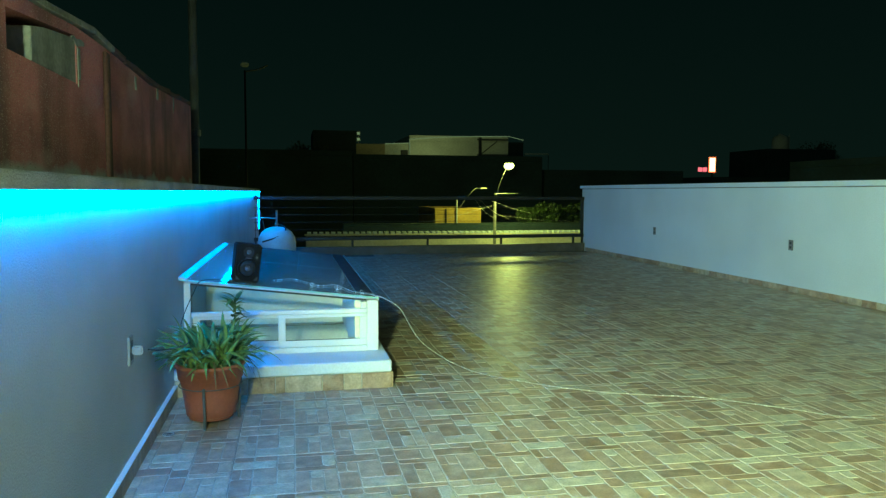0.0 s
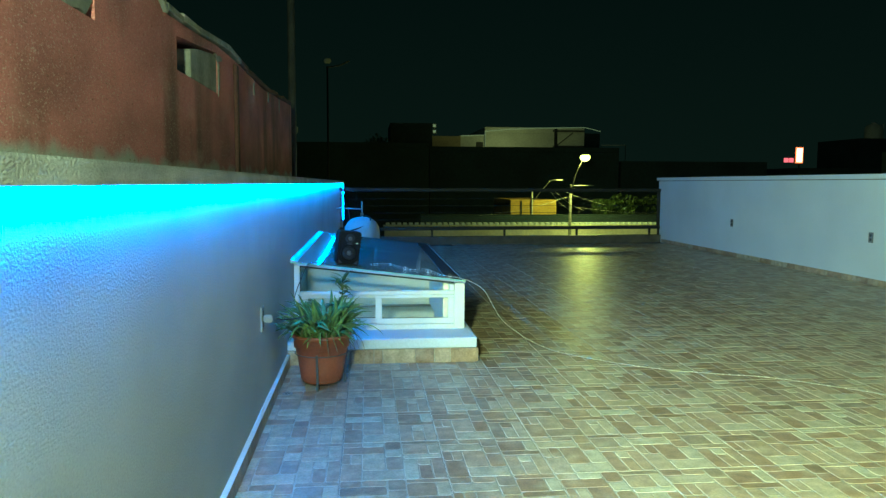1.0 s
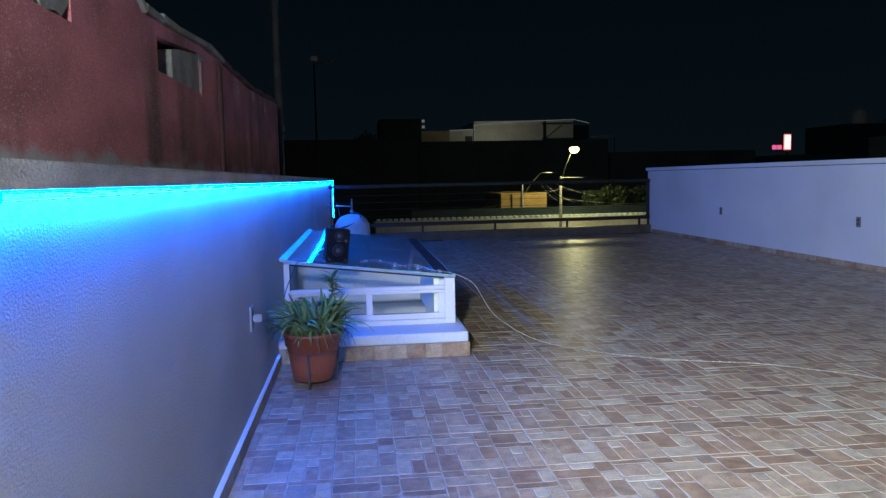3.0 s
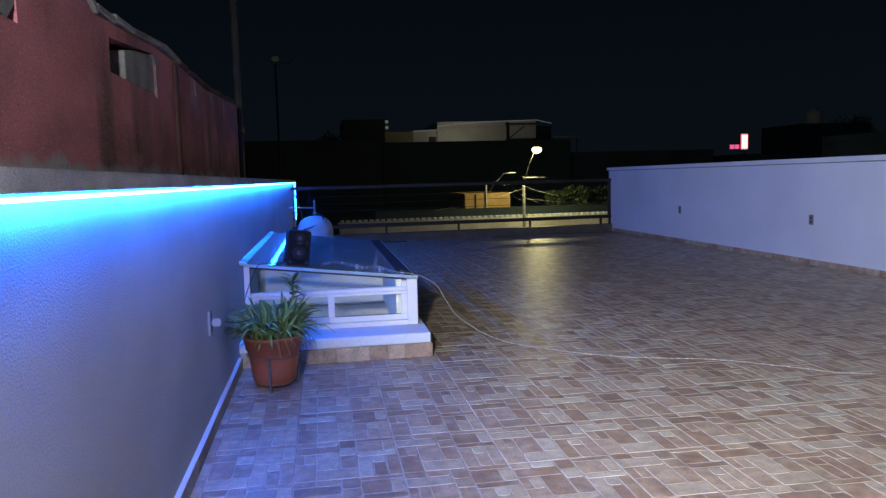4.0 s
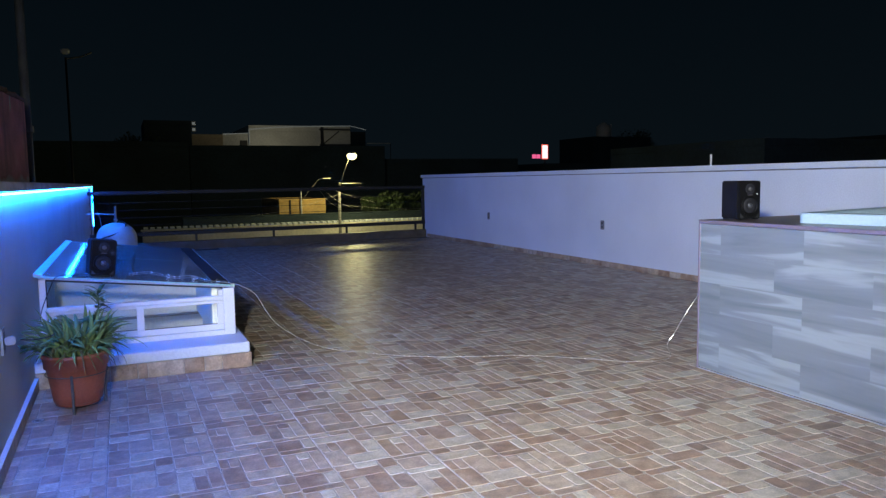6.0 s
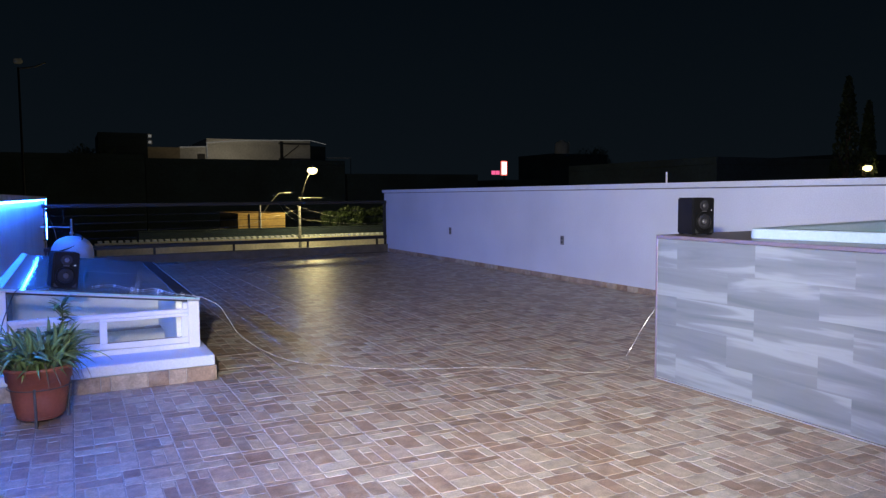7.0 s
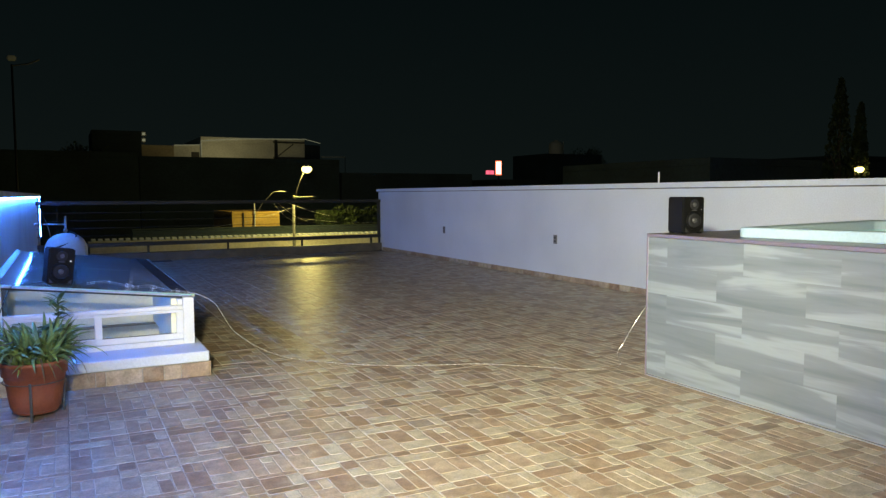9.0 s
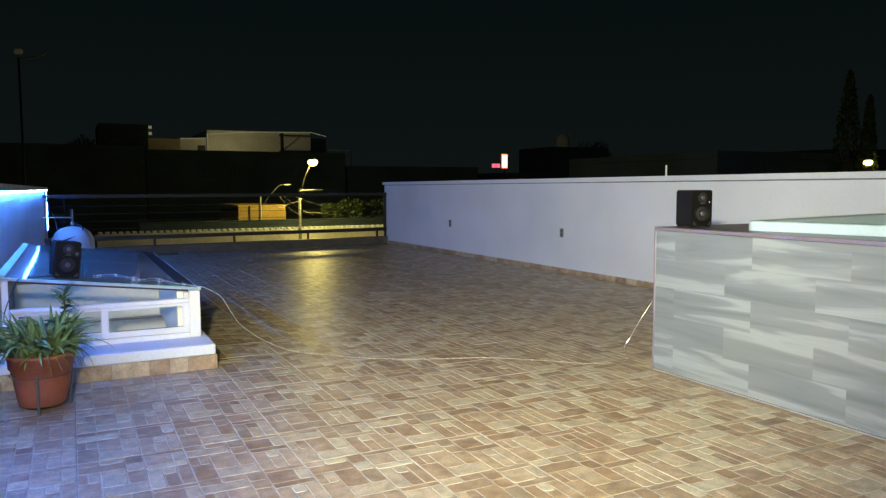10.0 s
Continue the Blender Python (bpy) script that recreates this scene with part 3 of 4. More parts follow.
# ---- potted plant ----
def potted_plant():
    p = thing("potted_plant", (0.262, 4.78, 0.0), "bushy strap-leaved plant in a terracotta pot on a metal stand", "plant")
    part("pot", lathe([(0.118, 0.045), (0.124, 0.05), (0.136, 0.125), (0.147, 0.205), (0.150, 0.208), (0.1545, 0.240), (0.1575, 0.2415), (0.164, 0.243), (0.1685, 0.300), (0.176, 0.302), (0.177, 0.318), (0.172, 0.323), (0.165, 0.32), (0.156, 0.268), (0.143, 0.262)], 40), M["terracotta"], p, "terracotta plastic pot with a rolled rim", True)
    part("saucer", lathe([(0.085, 0.030), (0.112, 0.032), (0.116, 0.046), (0.113, 0.047), (0.108, 0.037), (0.09, 0.036)], 32), M["terracotta"], p, "", True)
    part("soil", lathe([(0.143, 0.262), (0.141, 0.285), (0.10, 0.292), (0.05, 0.296), (0.01, 0.298)], 24), M["soil"], p)
    stand = part("stand_ring", tube([(0.159 * math.cos(a), 0.159 * math.sin(a), 0.205) for a in [2 * math.pi * i / 28 for i in range(29)]], 0.0028, 6), M["mast_paint"], p, "thin wire ring")
    for a in (-97, 23, 143):
        c, s = math.cos(radians(a)), math.sin(radians(a))
        part("leg", tube([(0.160 * c, 0.160 * s, 0.215), (0.149 * c, 0.149 * s, 0.08), (0.147 * c, 0.147 * s, 0.0)], 0.0075, 8), M["mast_paint"], p, "dull steel tube leg")
        part("tray_arm", tube([(0.136 * c, 0.136 * s, 0.028), (0.0, 0.0, 0.024)], 0.004, 6), M["steel"], p)
    rng = random.Random(7)

    def strap(length, width, droop):
        bm = bmesh.new()
        n = 8
        rows = []
        for i in range(n + 1):
            t = i / n
            x = length * (t * 0.92 - 0.12 * t * t)
            z = length * (0.95 * t - droop * t * t)
            w = width * (1 - t) ** 0.55 * min(1, 0.55 + 2.2 * t)
            rows.append([bm.verts.new((x, w * s, z + abs(s) * w * 0.45)) for s in (-1, 0, 1)])
        for a, b in zip(rows, rows[1:]):
            for j in (0, 1):
                bm.faces.new((a[j], a[j + 1], b[j + 1], b[j]))
        bmesh.ops.remove_doubles(bm, verts=bm.verts, dist=0.0002)
        bmesh.ops.solidify(bm, geom=bm.faces[:], thickness=0.0008)
        return bm

    fresh = [mesh_of("leaf", strap(ln, 0.0155, dr), M["leaf"], True) for ln, dr in ((0.25, 0.40), (0.27, 0.66), (0.29, 0.90), (0.25, 1.05), (0.22, 0.26), (0.30, 0.76))]
    dry = [mesh_of("leaf", strap(0.25, 0.007, 1.3), M["leaf_dry"], True)]
    for i in range(298):
        ob = new("leaf", dry[0] if i % 13 == 0 else fresh[i % 6])
        ob.parent = p
        r, a = 0.12 * math.sqrt(rng.random()), rng.uniform(0, 360)
        sc = rng.uniform(0.6, 1.32)
        bx, by = r * math.cos(radians(a)), r * math.sin(radians(a))
        ob.matrix_basis = pose(bx, by, 0.285, rng.uniform(-30, 30), rng.uniform(-42, 8 if i % 5 else 18), a + rng.uniform(-75, 75)) @ Matrix.Scale(sc, 4)
    # taller stem with broad leaves
    stem = [(0.08, 0.02, 0.29), (0.105, 0.03, 0.42), (0.125, 0.025, 0.54), (0.13, 0.03, 0.655)]
    part("stem", tube(smooth_line(stem, 4), 0.004, 6), M["leaf"], p)

    def broad(length, width):
        bm = bmesh.new()
        rows = []
        for i in range(7):
            t = i / 6
            w = width * math.sin(math.pi * min(1, t * 0.94 + 0.03)) ** 0.8
            rows.append([bm.verts.new((length * t, w * s, -0.35 * length * t * t + abs(s) * w * 0.3)) for s in (-1, 0, 1)])
        for a, b in zip(rows, rows[1:]):
            for j in (0, 1):
                bm.faces.new((a[j], a[j + 1], b[j + 1], b[j]))
        bmesh.ops.solidify(bm, geom=bm.faces[:], thickness=0.0008)
        return bm

    wide = [mesh_of("broad_leaf", broad(ln, w), M["leaf"], True) for ln, w in ((0.075, 0.013), (0.10, 0.017))]
    for i in range(60):
        t = rng.uniform(0.1, 1.0)
        z = 0.32 + 0.34 * t
        ob = new("broad_leaf", wide[i % 2])
        ob.parent = p
        ob.matrix_basis = pose(0.088 + 0.042 * t, 0.025, z, rng.uniform(-25, 25), rng.uniform(-65, 15), rng.uniform(0, 360)) @ Matrix.Scale(1.15 - 0.4 * t, 4)


potted_plant()


# ---- tub in its tiled surround ----
TUB_X0, TUB_X1, TUB_Y0, TUB_Y1, TUB_Z = 3.902, 6.30, 1.05, 3.895, 0.958


def tub_surround():
    t = thing("tub_surround", (TUB_X0, TUB_Y1, 0.0), "waist-high hot tub surround clad in grey wood-look tiles", "tub surround")

    def bx(lo, hi, bev=0.0):
        return box((lo[0] - TUB_X0, lo[1] - TUB_Y1, lo[2]), (hi[0] - TUB_X0, hi[1] - TUB_Y1, hi[2]), bev)

    for nm, lo, hi in (("core_wall", (TUB_X0 + 0.012, TUB_Y0, 0.0), (TUB_X0 + 0.10, TUB_Y1 - 0.012, TUB_Z - 0.024)),
                       ("core_wall", (TUB_X0 + 0.10, TUB_Y1 - 0.10, 0.0), (TUB_X1, TUB_Y1 - 0.012, TUB_Z - 0.024)),
                       ("core_wall", (TUB_X0 + 0.10, TUB_Y0, 0.0), (TUB_X1, TUB_Y0 + 0.08, TUB_Z - 0.024)),
                       ("core_wall", (TUB_X1 - 0.08, TUB_Y0 + 0.08, 0.0), (TUB_X1, TUB_Y1 - 0.10, TUB_Z - 0.024))):
        part(nm, bx(lo, hi), M["grout"], t)
    # granite top: four slabs between the outer edge and the turned tub
    ca, sa = math.cos(radians(11)), math.sin(radians(11))
    outer = [(0.012, TUB_Y0 - TUB_Y1), (TUB_X1 - TUB_X0, TUB_Y0 - TUB_Y1), (TUB_X1 - TUB_X0, -0.012), (0.012, -0.012)]
    inner = [(5.155 - TUB_X0 + u * ca - v * sa, 2.587 - TUB_Y1 + u * sa + v * ca) for u, v in ((-0.90, -0.85), (0.90, -0.85), (0.90, 0.85), (-0.90, 0.85))]
    for k in range(4):
        n = (k + 1) % 4
        part("top_slab", prism([outer[k], outer[n], inner[n], inner[k]], TUB_Z - 0.022, TUB_Z), M["granite"], t, "brown-grey top slab")
    # metal edge trims
    part("corner_trim", bx((TUB_X0 - 0.003, TUB_Y1 - 0.013, 0.0), (TUB_X0 + 0.0115, TUB_Y1 + 0.002, TUB_Z - 0.022), 0.002), M["trim_metal"], t, "lilac-grey metal corner trim")
    part("edge_trim", bx((TUB_X0 - 0.003, TUB_Y0, TUB_Z - 0.0215), (TUB_X0 + 0.0115, TUB_Y1 + 0.002, TUB_Z + 0.001), 0.002), M["trim_metal"], t, "lilac-grey metal edge trim")
    part("edge_trim", bx((TUB_X0 + 0.012, TUB_Y1 - 0.0115, TUB_Z - 0.0215), (TUB_X1, TUB_Y1 + 0.002, TUB_Z + 0.001), 0.002), M["trim_metal"], t)
    part("foot_joint", bx((TUB_X0 - 0.002, TUB_Y0, 0.0), (TUB_X0 + 0.012, TUB_Y1 - 0.014, 0.008), 0.001), M["outlet_old"], t, "grey sealed joint at the floor")
    # cladding planks, half-offset rows
    row_h, length = 0.1845, 0.600
    for r in range(5):
        z1 = TUB_Z - 0.024 - r * row_h
        z0 = max(0.014, z1 - row_h + 0.0002)
        y = (3.708 if r % 2 == 0 else 3.30)
        cuts = sorted({round(c, 3) for c in [TUB_Y1 - 0.0145, TUB_Y0] + [y - length * i for i in range(-1, 6)] if TUB_Y0 <= c <= TUB_Y1 - 0.0145})
        for a, b in zip(cuts, cuts[1:]):
            part("plank_tile", box((-0.006, -(b - a) / 2 + 0.0001, -(z1 - z0) / 2), (0.006, (b - a) / 2 - 0.0001, (z1 - z0) / 2), 0.0002), M["plank"], t, at=(0.006, (a + b) / 2 - TUB_Y1, (z0 + z1) / 2))
        xs = [TUB_X0 + 0.013, TUB_X0 + 0.5 + 0.2 * (r % 2), TUB_X0 + 1.1 + 0.2 * (r % 2), TUB_X0 + 1.7 + 0.2 * (r % 2), TUB_X1]
        for a, b in zip(xs, xs[1:]):
            part("plank_tile", box((-(b - a) / 2 + 0.0006, -0.006, -(z1 - z0) / 2), ((b - a) / 2 - 0.0006, 0.006, (z1 - z0) / 2), 0.0002), M["plank"], t, at=((a + b) / 2 - TUB_X0, -0.006, (z0 + z1) / 2))


tub_surround()


def hot_tub():
    t = thing("hot_tub", (5.155, 2.587, TUB_Z), "white acrylic hot tub with a pale aqua basin", "hot tub", turn=11)

    def outline(dx, dy, r, n=8):
        pts = []
        for cx, cy, a0 in ((dx - r, dy - r, 0), (-dx + r, dy - r, 90), (-dx + r, -dy + r, 180), (dx - r, -dy + r, 270)):
            for i in range(n + 1):
                a = radians(a0 + 90 * i / n)
                pts.append((cx + r * math.cos(a), cy + r * math.sin(a)))
        return pts

    def loft(levels):
        bm = bmesh.new()
        rings = [[bm.verts.new((x, y, z)) for x, y in outline(dx, dy, r)] for dx, dy, r, z in levels]
        for a, b in zip(rings, rings[1:]):
            for i in range(len(a)):
                j = (i + 1) % len(a)
                bm.faces.new((a[i], a[j], b[j], b[i]))
        return bm, rings

    X, Y = 0.95, 0.90
    bm, rings = loft([(X - 0.006, Y - 0.006, 0.05, 0.0005), (X, Y, 0.05, 0.004), (X, Y, 0.05, 0.054), (X - 0.005, Y - 0.005, 0.05, 0.061), (X - 0.09, Y - 0.09, 0.10, 0.062), (X - 0.10, Y - 0.10, 0.12, 0.055), (X - 0.10, Y - 0.10, 0.12, 0.0)])
    for i in range(len(rings[0])):
        j = (i + 1) % len(rings[0])
        bm.faces.new((rings[0][j], rings[0][i], rings[-1][i], rings[-1][j]))
    part("rim", bm, M["acrylic"], t, "white acrylic rim")
    bm, rings = loft([(X - 0.101, Y - 0.101, 0.12, 0.0), (X - 0.13, Y - 0.13, 0.15, -0.18), (X - 0.18, Y - 0.18, 0.16, -0.60)])
    bm.faces.new(rings[-1])
    part("basin", bm, M["acrylic_blue"], t, "pale aqua basin", True)


hot_tub()


# ---- railing ----
def railing():
    rail = thing("railing", (0.0, curb_y(0) + 0.08, 0.158), "black steel railing with thin horizontal bars on the curb", "railing")
    ends = [(0.0, 0.0), (RIGHT_X, curb_y(RIGHT_X) - curb_y(0))]

    def bar(name, z0, z1, half):
        (xa, ya), (xb, yb) = ends
        part(name, prism([(xa, ya - half), (xb, yb - half), (xb, yb + half), (xa, ya + half)], z0, z1, "z", 0.002), M["black_paint"], rail)

    bar("top_rail", 0.90, 0.965, 0.030)
    bar("low_rail", 0.125, 0.195, 0.025)
    for z in (0.33, 0.47, 0.61, 0.75):
        bar("thin_bar", z, z + 0.009, 0.005)
    for x in (0.03, 0.33, 1.83, 3.32, 4.86, 6.46, 6.66):
        y = (curb_y(x) - curb_y(0))
        top = 0.90
        part("post", box((x - 0.02, y - 0.02, 0.0), (x + 0.02, y + 0.02, 0.124), 0.002), M["black_paint"], rail)
        if 0.5 < x < 6.6:
            continue
        w2 = 0.045 if x > 6.6 else 0.005
        part("post", box((x - w2, y - 0.006, 0.196), (min(x + w2, RIGHT_X - 0.002), y + 0.006, top), 0.001), M["black_paint"], rail)


railing()


# ---- wall outlets ----
def wall_outlet(at, turn, label, plugged=False):
    o = thing("wall_outlet", at, label, "outlet", "wall outlets", turn=turn)
    part("plate", box((-0.042, -0.010, -0.064), (0.042, -0.0005, 0.064), 0.004, 2), M["outlet_old"] if plugged else M["outlet_grey"], o)
    for z in (-0.026, 0.026):
        part("socket", box((-0.018, -0.013, z - 0.016), (0.018, -0.0102, z + 0.016), 0.003), M["outlet_dark"], o)
    if plugged:
        part("plug", box((-0.016, -0.058, -0.020), (0.016, -0.0132, 0.020), 0.006, 2), M["outlet_old"], o, "dull grey mains plug")
    return o


wall_outlet((RIGHT_X, 12.232, 0.570), -90, "grey wall outlet plate on the white parapet")
wall_outlet((RIGHT_X, 8.765, 0.575), -90, "grey wall outlet plate on the white parapet")
wall_outlet((0.0, 4.13, 0.530), 90, "dull grey wall outlet with a plugged-in mains plug", True)


# ---- cables ----
def cable(name, points, r, mat, label):
    return tagged(part(name, tube(smooth_line(points, 6), r, 6), mat), label, "cable")


gz = glass_z
cable("speaker_wire", [(0.56, 5.86, gz(0.56) + 0.016), (0.70, 6.05, gz(0.70) + 0.016), (0.86, 5.80, gz(0.86) + 0.016), (0.98, 5.92, gz(0.98) + 0.018), (1.08, 5.66, gz(1.08) + 0.016), (1.218, 5.54, gz(1.218) + 0.018), (1.293, 5.50, 0.512), (1.368, 5.50, 0.458), (1.425, 5.50, 0.361), (1.482, 5.50, 0.266), (1.56, 5.50, 0.190), (1.721, 5.50, 0.083), (1.931, 5.46, 0.005), (2.25, 5.12, 0.0032), (2.51, 4.923, 0.0032), (2.78, 4.80, 0.0032), (3.071, 4.683, 0.0032), (3.381, 4.419, 0.0032), (3.62, 4.20, 0.0032), (3.90, 4.16, 0.0032), (4.009, 4.30, 0.06), (4.072, 4.30, 0.138), (4.177, 4.30, 0.276), (4.30, 4.22, 0.50), (4.38, 4.02, 0.80), (4.36, 3.93, 0.962), (4.27, 3.90, 0.966)], 0.0021, M["wire"], "thin silvery speaker wire trailing across the tiles")
cable("power_cable", [(0.076, 4.13, 0.530), (0.12, 4.18, 0.515), (0.17, 4.36, 0.49), (0.16, 4.75, 0.44), (0.06, 5.20, 0.45), (0.10, 5.48, 0.60), (0.14, 5.50, gz(0.14) + 0.016), (0.22, 5.62, gz(0.22) + 0.017), (0.34, 5.80, gz(0.34) + 0.018), (0.44, 5.85, gz(0.44) + 0.03)], 0.0032, M["black_wire"], "black power cable running to the loudspeaker")
cable("led_cable", [(0.03, 14.66, 1.20), (0.09, 14.60, 0.95), (0.18, 14.3, 0.72), (0.24, 13.6, 0.52)], 0.008, M["black_wire"], "black cable hanging from the light strip")


def floor_drain(at):
    d = thing("floor_drain", at, "small round metal floor drain set in the tiles", "drain")
    part("ring", lathe([(0.030, 0.0005), (0.030, 0.004), (0.024, 0.005), (0.023, 0.001)], 20), M["steel"], d, "dull metal ring", True)
    part("grate", box((-0.021, -0.003, 0.001), (0.021, 0.003, 0.003), 0.0005), M["steel"], d)
    part("sink", lathe([(0.022, 0.0006), (0.020, 0.0012), (0.004, 0.0012)], 16), M["black_gasket"], d, "dark drain hole")


floor_drain((0.075, 4.60, 0.0))


def wire_curl(x, y, turns, r):
    pts = []
    for i in range(turns * 8 + 1):
        a = i * math.pi / 4
        pts.append((x + 0.012 * i / 8 + r * math.cos(a), y + 0.4 * r * math.sin(a * 0.5), gz(x) + 0.013 + r * 0.9 * (1 + math.sin(a))))
    cable("wire_curl", pts, 0.0016, M["wire"], "loose silvery curl of wire lying on the glass")


wire_curl(0.81, 5.76, 2, 0.012)
wire_curl(0.97, 5.70, 2, 0.014)
wire_curl(1.13, 5.64, 1, 0.010)


# ---- domed tank beyond the roof light ----
def domed_tank():
    t = thing("domed_tank", (0.452, 12.9, 0.0), "pale plastered domed tank with a pipe on top", "tank")
    part("body", lathe([(0.30, 0.0), (0.30, 0.40), (0.285, 0.48), (0.24, 0.56), (0.17, 0.615), (0.08, 0.643), (0.02, 0.648)], 32), M["tank"], t, "", True)
    part("standpipe", tube([(0.0, 0.0, 0.645), (0.0, 0.0, 0.91)], 0.016, 8), M["steel"], t)
    part("valve", lathe([(0.02, 0.66), (0.03, 0.67), (0.03, 0.70), (0.02, 0.71)], 12), M["steel"], t)
    part("cross_pipe", tube([(0.0, 0.0, 0.78), (-0.22, 0.0, 0.79), (-0.42, 0.02, 0.79)], 0.012, 8), M["steel"], t)
    part("hose", tube(smooth_line([(0.0, 0.0, 0.67), (0.10, -0.05, 0.66), (0.14, -0.12, 0.60), (0.02, -0.26, 0.50), (-0.22, -0.28, 0.42)], 5), 0.012, 8), M["black_wire"], t)


domed_tank()

# ---- twin floodlight on a short post behind the camera ----
fl = thing("floodlight", (-0.05, -0.02, WALL_TOP_L), "grey twin-head floodlight on a short post", "lamp")
part("post", tube([(0, 0, 0), (0, 0, 0.68)], 0.022, 10), M["steel"], fl)
part("cross_bar", tube([(-0.06, 0.0, 0.66), (0.34, 0.0, 0.66)], 0.012, 8), M["steel"], fl)
for hx in (0.06, 0.22):
    head = part("head", box((hx - 0.07, 0.0, 0.50), (hx + 0.07, 0.035, 0.62), 0.006, 2), M["outlet_grey"], fl)
    part("lens", box((hx - 0.06, 0.036, 0.51), (hx + 0.06, 0.039, 0.61), 0.001), M["lamp_white"], head, "glowing white lens")

# ---- neighbour's red wall ----
def neighbour_wall():
    w = thing("neighbour_house", (-0.25, 3.0, 0.0), "old neighbouring house wall in faded red plaster", "house")
    def top(y):
        if y < 3.4:
            return 1.885 + 0.42 * (3.4 - y) ** 0.9
        knots = ((3.4, 1.885), (3.97, 1.912), (4.72, 1.962), (4.98, 1.950), (6.28, 1.930), (6.79, 1.958), (8.4, 2.03))
        for (ya, za), (yb, zb) in zip(knots, knots[1:]):
            if y <= yb:
                return za + (zb - za) * (y - ya) / (yb - ya)
        return 2.03

    ys = [-2.6, -1.0, 0.5, 1.4, 2.0, 2.40, 2.66, 3.0, 3.4, 3.60, 4.02, 4.44, 5.0, 5.6, 6.2, 6.9, 7.6, 8.30]
    def quad(pts):
        part("wall_panel", prism([(y - 3.0, z) for y, z in pts], -0.16, 0.0, "x"), M["red_plaster"], w)

    for ya, yb in zip(ys, ys[1:]):
        hole = (3.60 <= ya < 4.44) or (2.40 <= ya < 2.66)
        if hole and ya > 3:
            quad([(ya, -6.0), (yb, -6.0), (yb, 1.69), (ya, 1.69)])
            quad([(ya, 1.83 + (ya - 3.6) * 0.085), (yb, 1.83 + (yb - 3.6) * 0.085), (yb, top(yb)), (ya, top(ya))])
        elif hole:
            quad([(ya, -6.0), (yb, -6.0), (yb, 1.69), (ya, 1.69)])
        else:
            quad([(ya, -6.0), (yb, -6.0), (yb, top(yb)), (ya, top(ya))])
    part("reveal", prism([(0.86, 1.692), (1.438, 1.692), (1.438, 1.893), (1.0, 1.846), (0.86, 1.822)], -0.158, -0.004, "x", 0.004), M["concrete"], w, "pale cement block inside the opening")
    part("reveal", prism([(2.425 - 3.0, 1.71), (2.47 - 3.0, 1.685), (2.55 - 3.0, 1.705), (2.60 - 3.0, 1.692), (2.655 - 3.0, 1.74), (2.63 - 3.0, 2.3), (2.402 - 3.0, 2.4)], -0.12, -0.003, "x", 0.004), M["concrete"], w, "pale cement block inside the opening")
    part("dark_room", box((-0.60, 0.61, 1.60), (-0.161, 1.43, 2.0)), M["black_gasket"], w, "dark recess behind the opening")
    rng = random.Random(3)
    y = 2.70
    while y < 7.8:
        ln = rng.uniform(0.25, 0.5)
        za, zb = top(y) + rng.uniform(-0.006, 0.012), top(y + ln) + rng.uniform(-0.006, 0.012)
        part("roof_edge", prism([(y - 3.0, za), (y + ln - 3.0, zb), (y + ln - 3.0, zb + 0.03), (y - 3.0, za + 0.03)], -0.20, 0.018, "x", 0.004), M["dark_red"] if y > 4.9 else M["concrete"], w)
        y += ln + 0.004
    # dark red band down the wall, slightly raised
    part("pilaster", prism([(1.86, -6.0), (1.97, -6.0), (1.99, 1.92), (1.92, 1.925)], 0.0, 0.022, "x", 0.006), M["dark_red"], w, "dark vertical band beside the opening")

    def patch(y, z, ww, hh, mat, label):
        """A ragged flake of plaster, thicker at its top."""
        top_edge = [(y + ww * i / 5, z - rng.uniform(0, 0.012)) for i in range(6)]
        low_edge = [(y + ww * i / 5, z - hh * rng.uniform(0.35, 1.0)) for i in range(5, -1, -1)]
        part("plaster_patch", prism([(a - 3.0, b) for a, b in top_edge + low_edge], 0.0005, 0.0045, "x"), mat, w, label)

    patch(2.90, 2.09, 0.05, 0.22, M["concrete"], "pale lime drip")
    patch(3.04, 2.04, 0.04, 0.16, M["concrete"], "pale lime drip")
    patch(3.16, 1.99, 0.06, 0.10, M["concrete"], "pale lime drip")
    patch(4.36, 1.90, 0.20, 0.06, M["concrete"], "bare cement patch beside the opening")
    patch(4.45, 1.86, 0.04, 0.19, M["concrete"], "bare cement patch beside the opening")
    patch(5.70, 1.92, 0.05, 0.12, M["concrete"], "pale lime drip")
    patch(6.45, 1.97, 0.07, 0.13, M["concrete"], "pale lime drip")
    patch(7.20, 1.98, 0.05, 0.16, M["concrete"], "pale lime drip")
    part("side_wall", box((-6.0, 8.31 - 3.0 - 0.2, -6.0), (-0.17, 8.31 - 3.0, 2.02)), M["red_plaster"], w)


neighbour_wall()
mast = thing("mast", (-0.33, 9.25, -6.0), "tall grey steel mast beside the old house", "mast")
part("tube", tube([(0, 0, 0), (0, 0, 11.5)], 0.044, 10), M["mast_paint"], mast, "", True)
part("collar", lathe([(0.05, 7.80), (0.062, 7.81), (0.062, 7.87), (0.05, 7.88)], 12), M["mast_paint"], mast)
rod = thing("wall_rod", (6.79, 6.83, WALL_TOP_R), "short pale metal rod standing on the parapet", "rod")
part("bar", tube([(0, 0, 0.0), (0, 0, 0.13)], 0.011, 8), M["white_plastic"], rod)

# ---- the town beyond ----
GROUND = -6.0
structure("ground", box((-220, -120, GROUND - 0.5), (260, 320, GROUND)), M["asphalt"], "dark asphalt and yards of the town below", "ground")


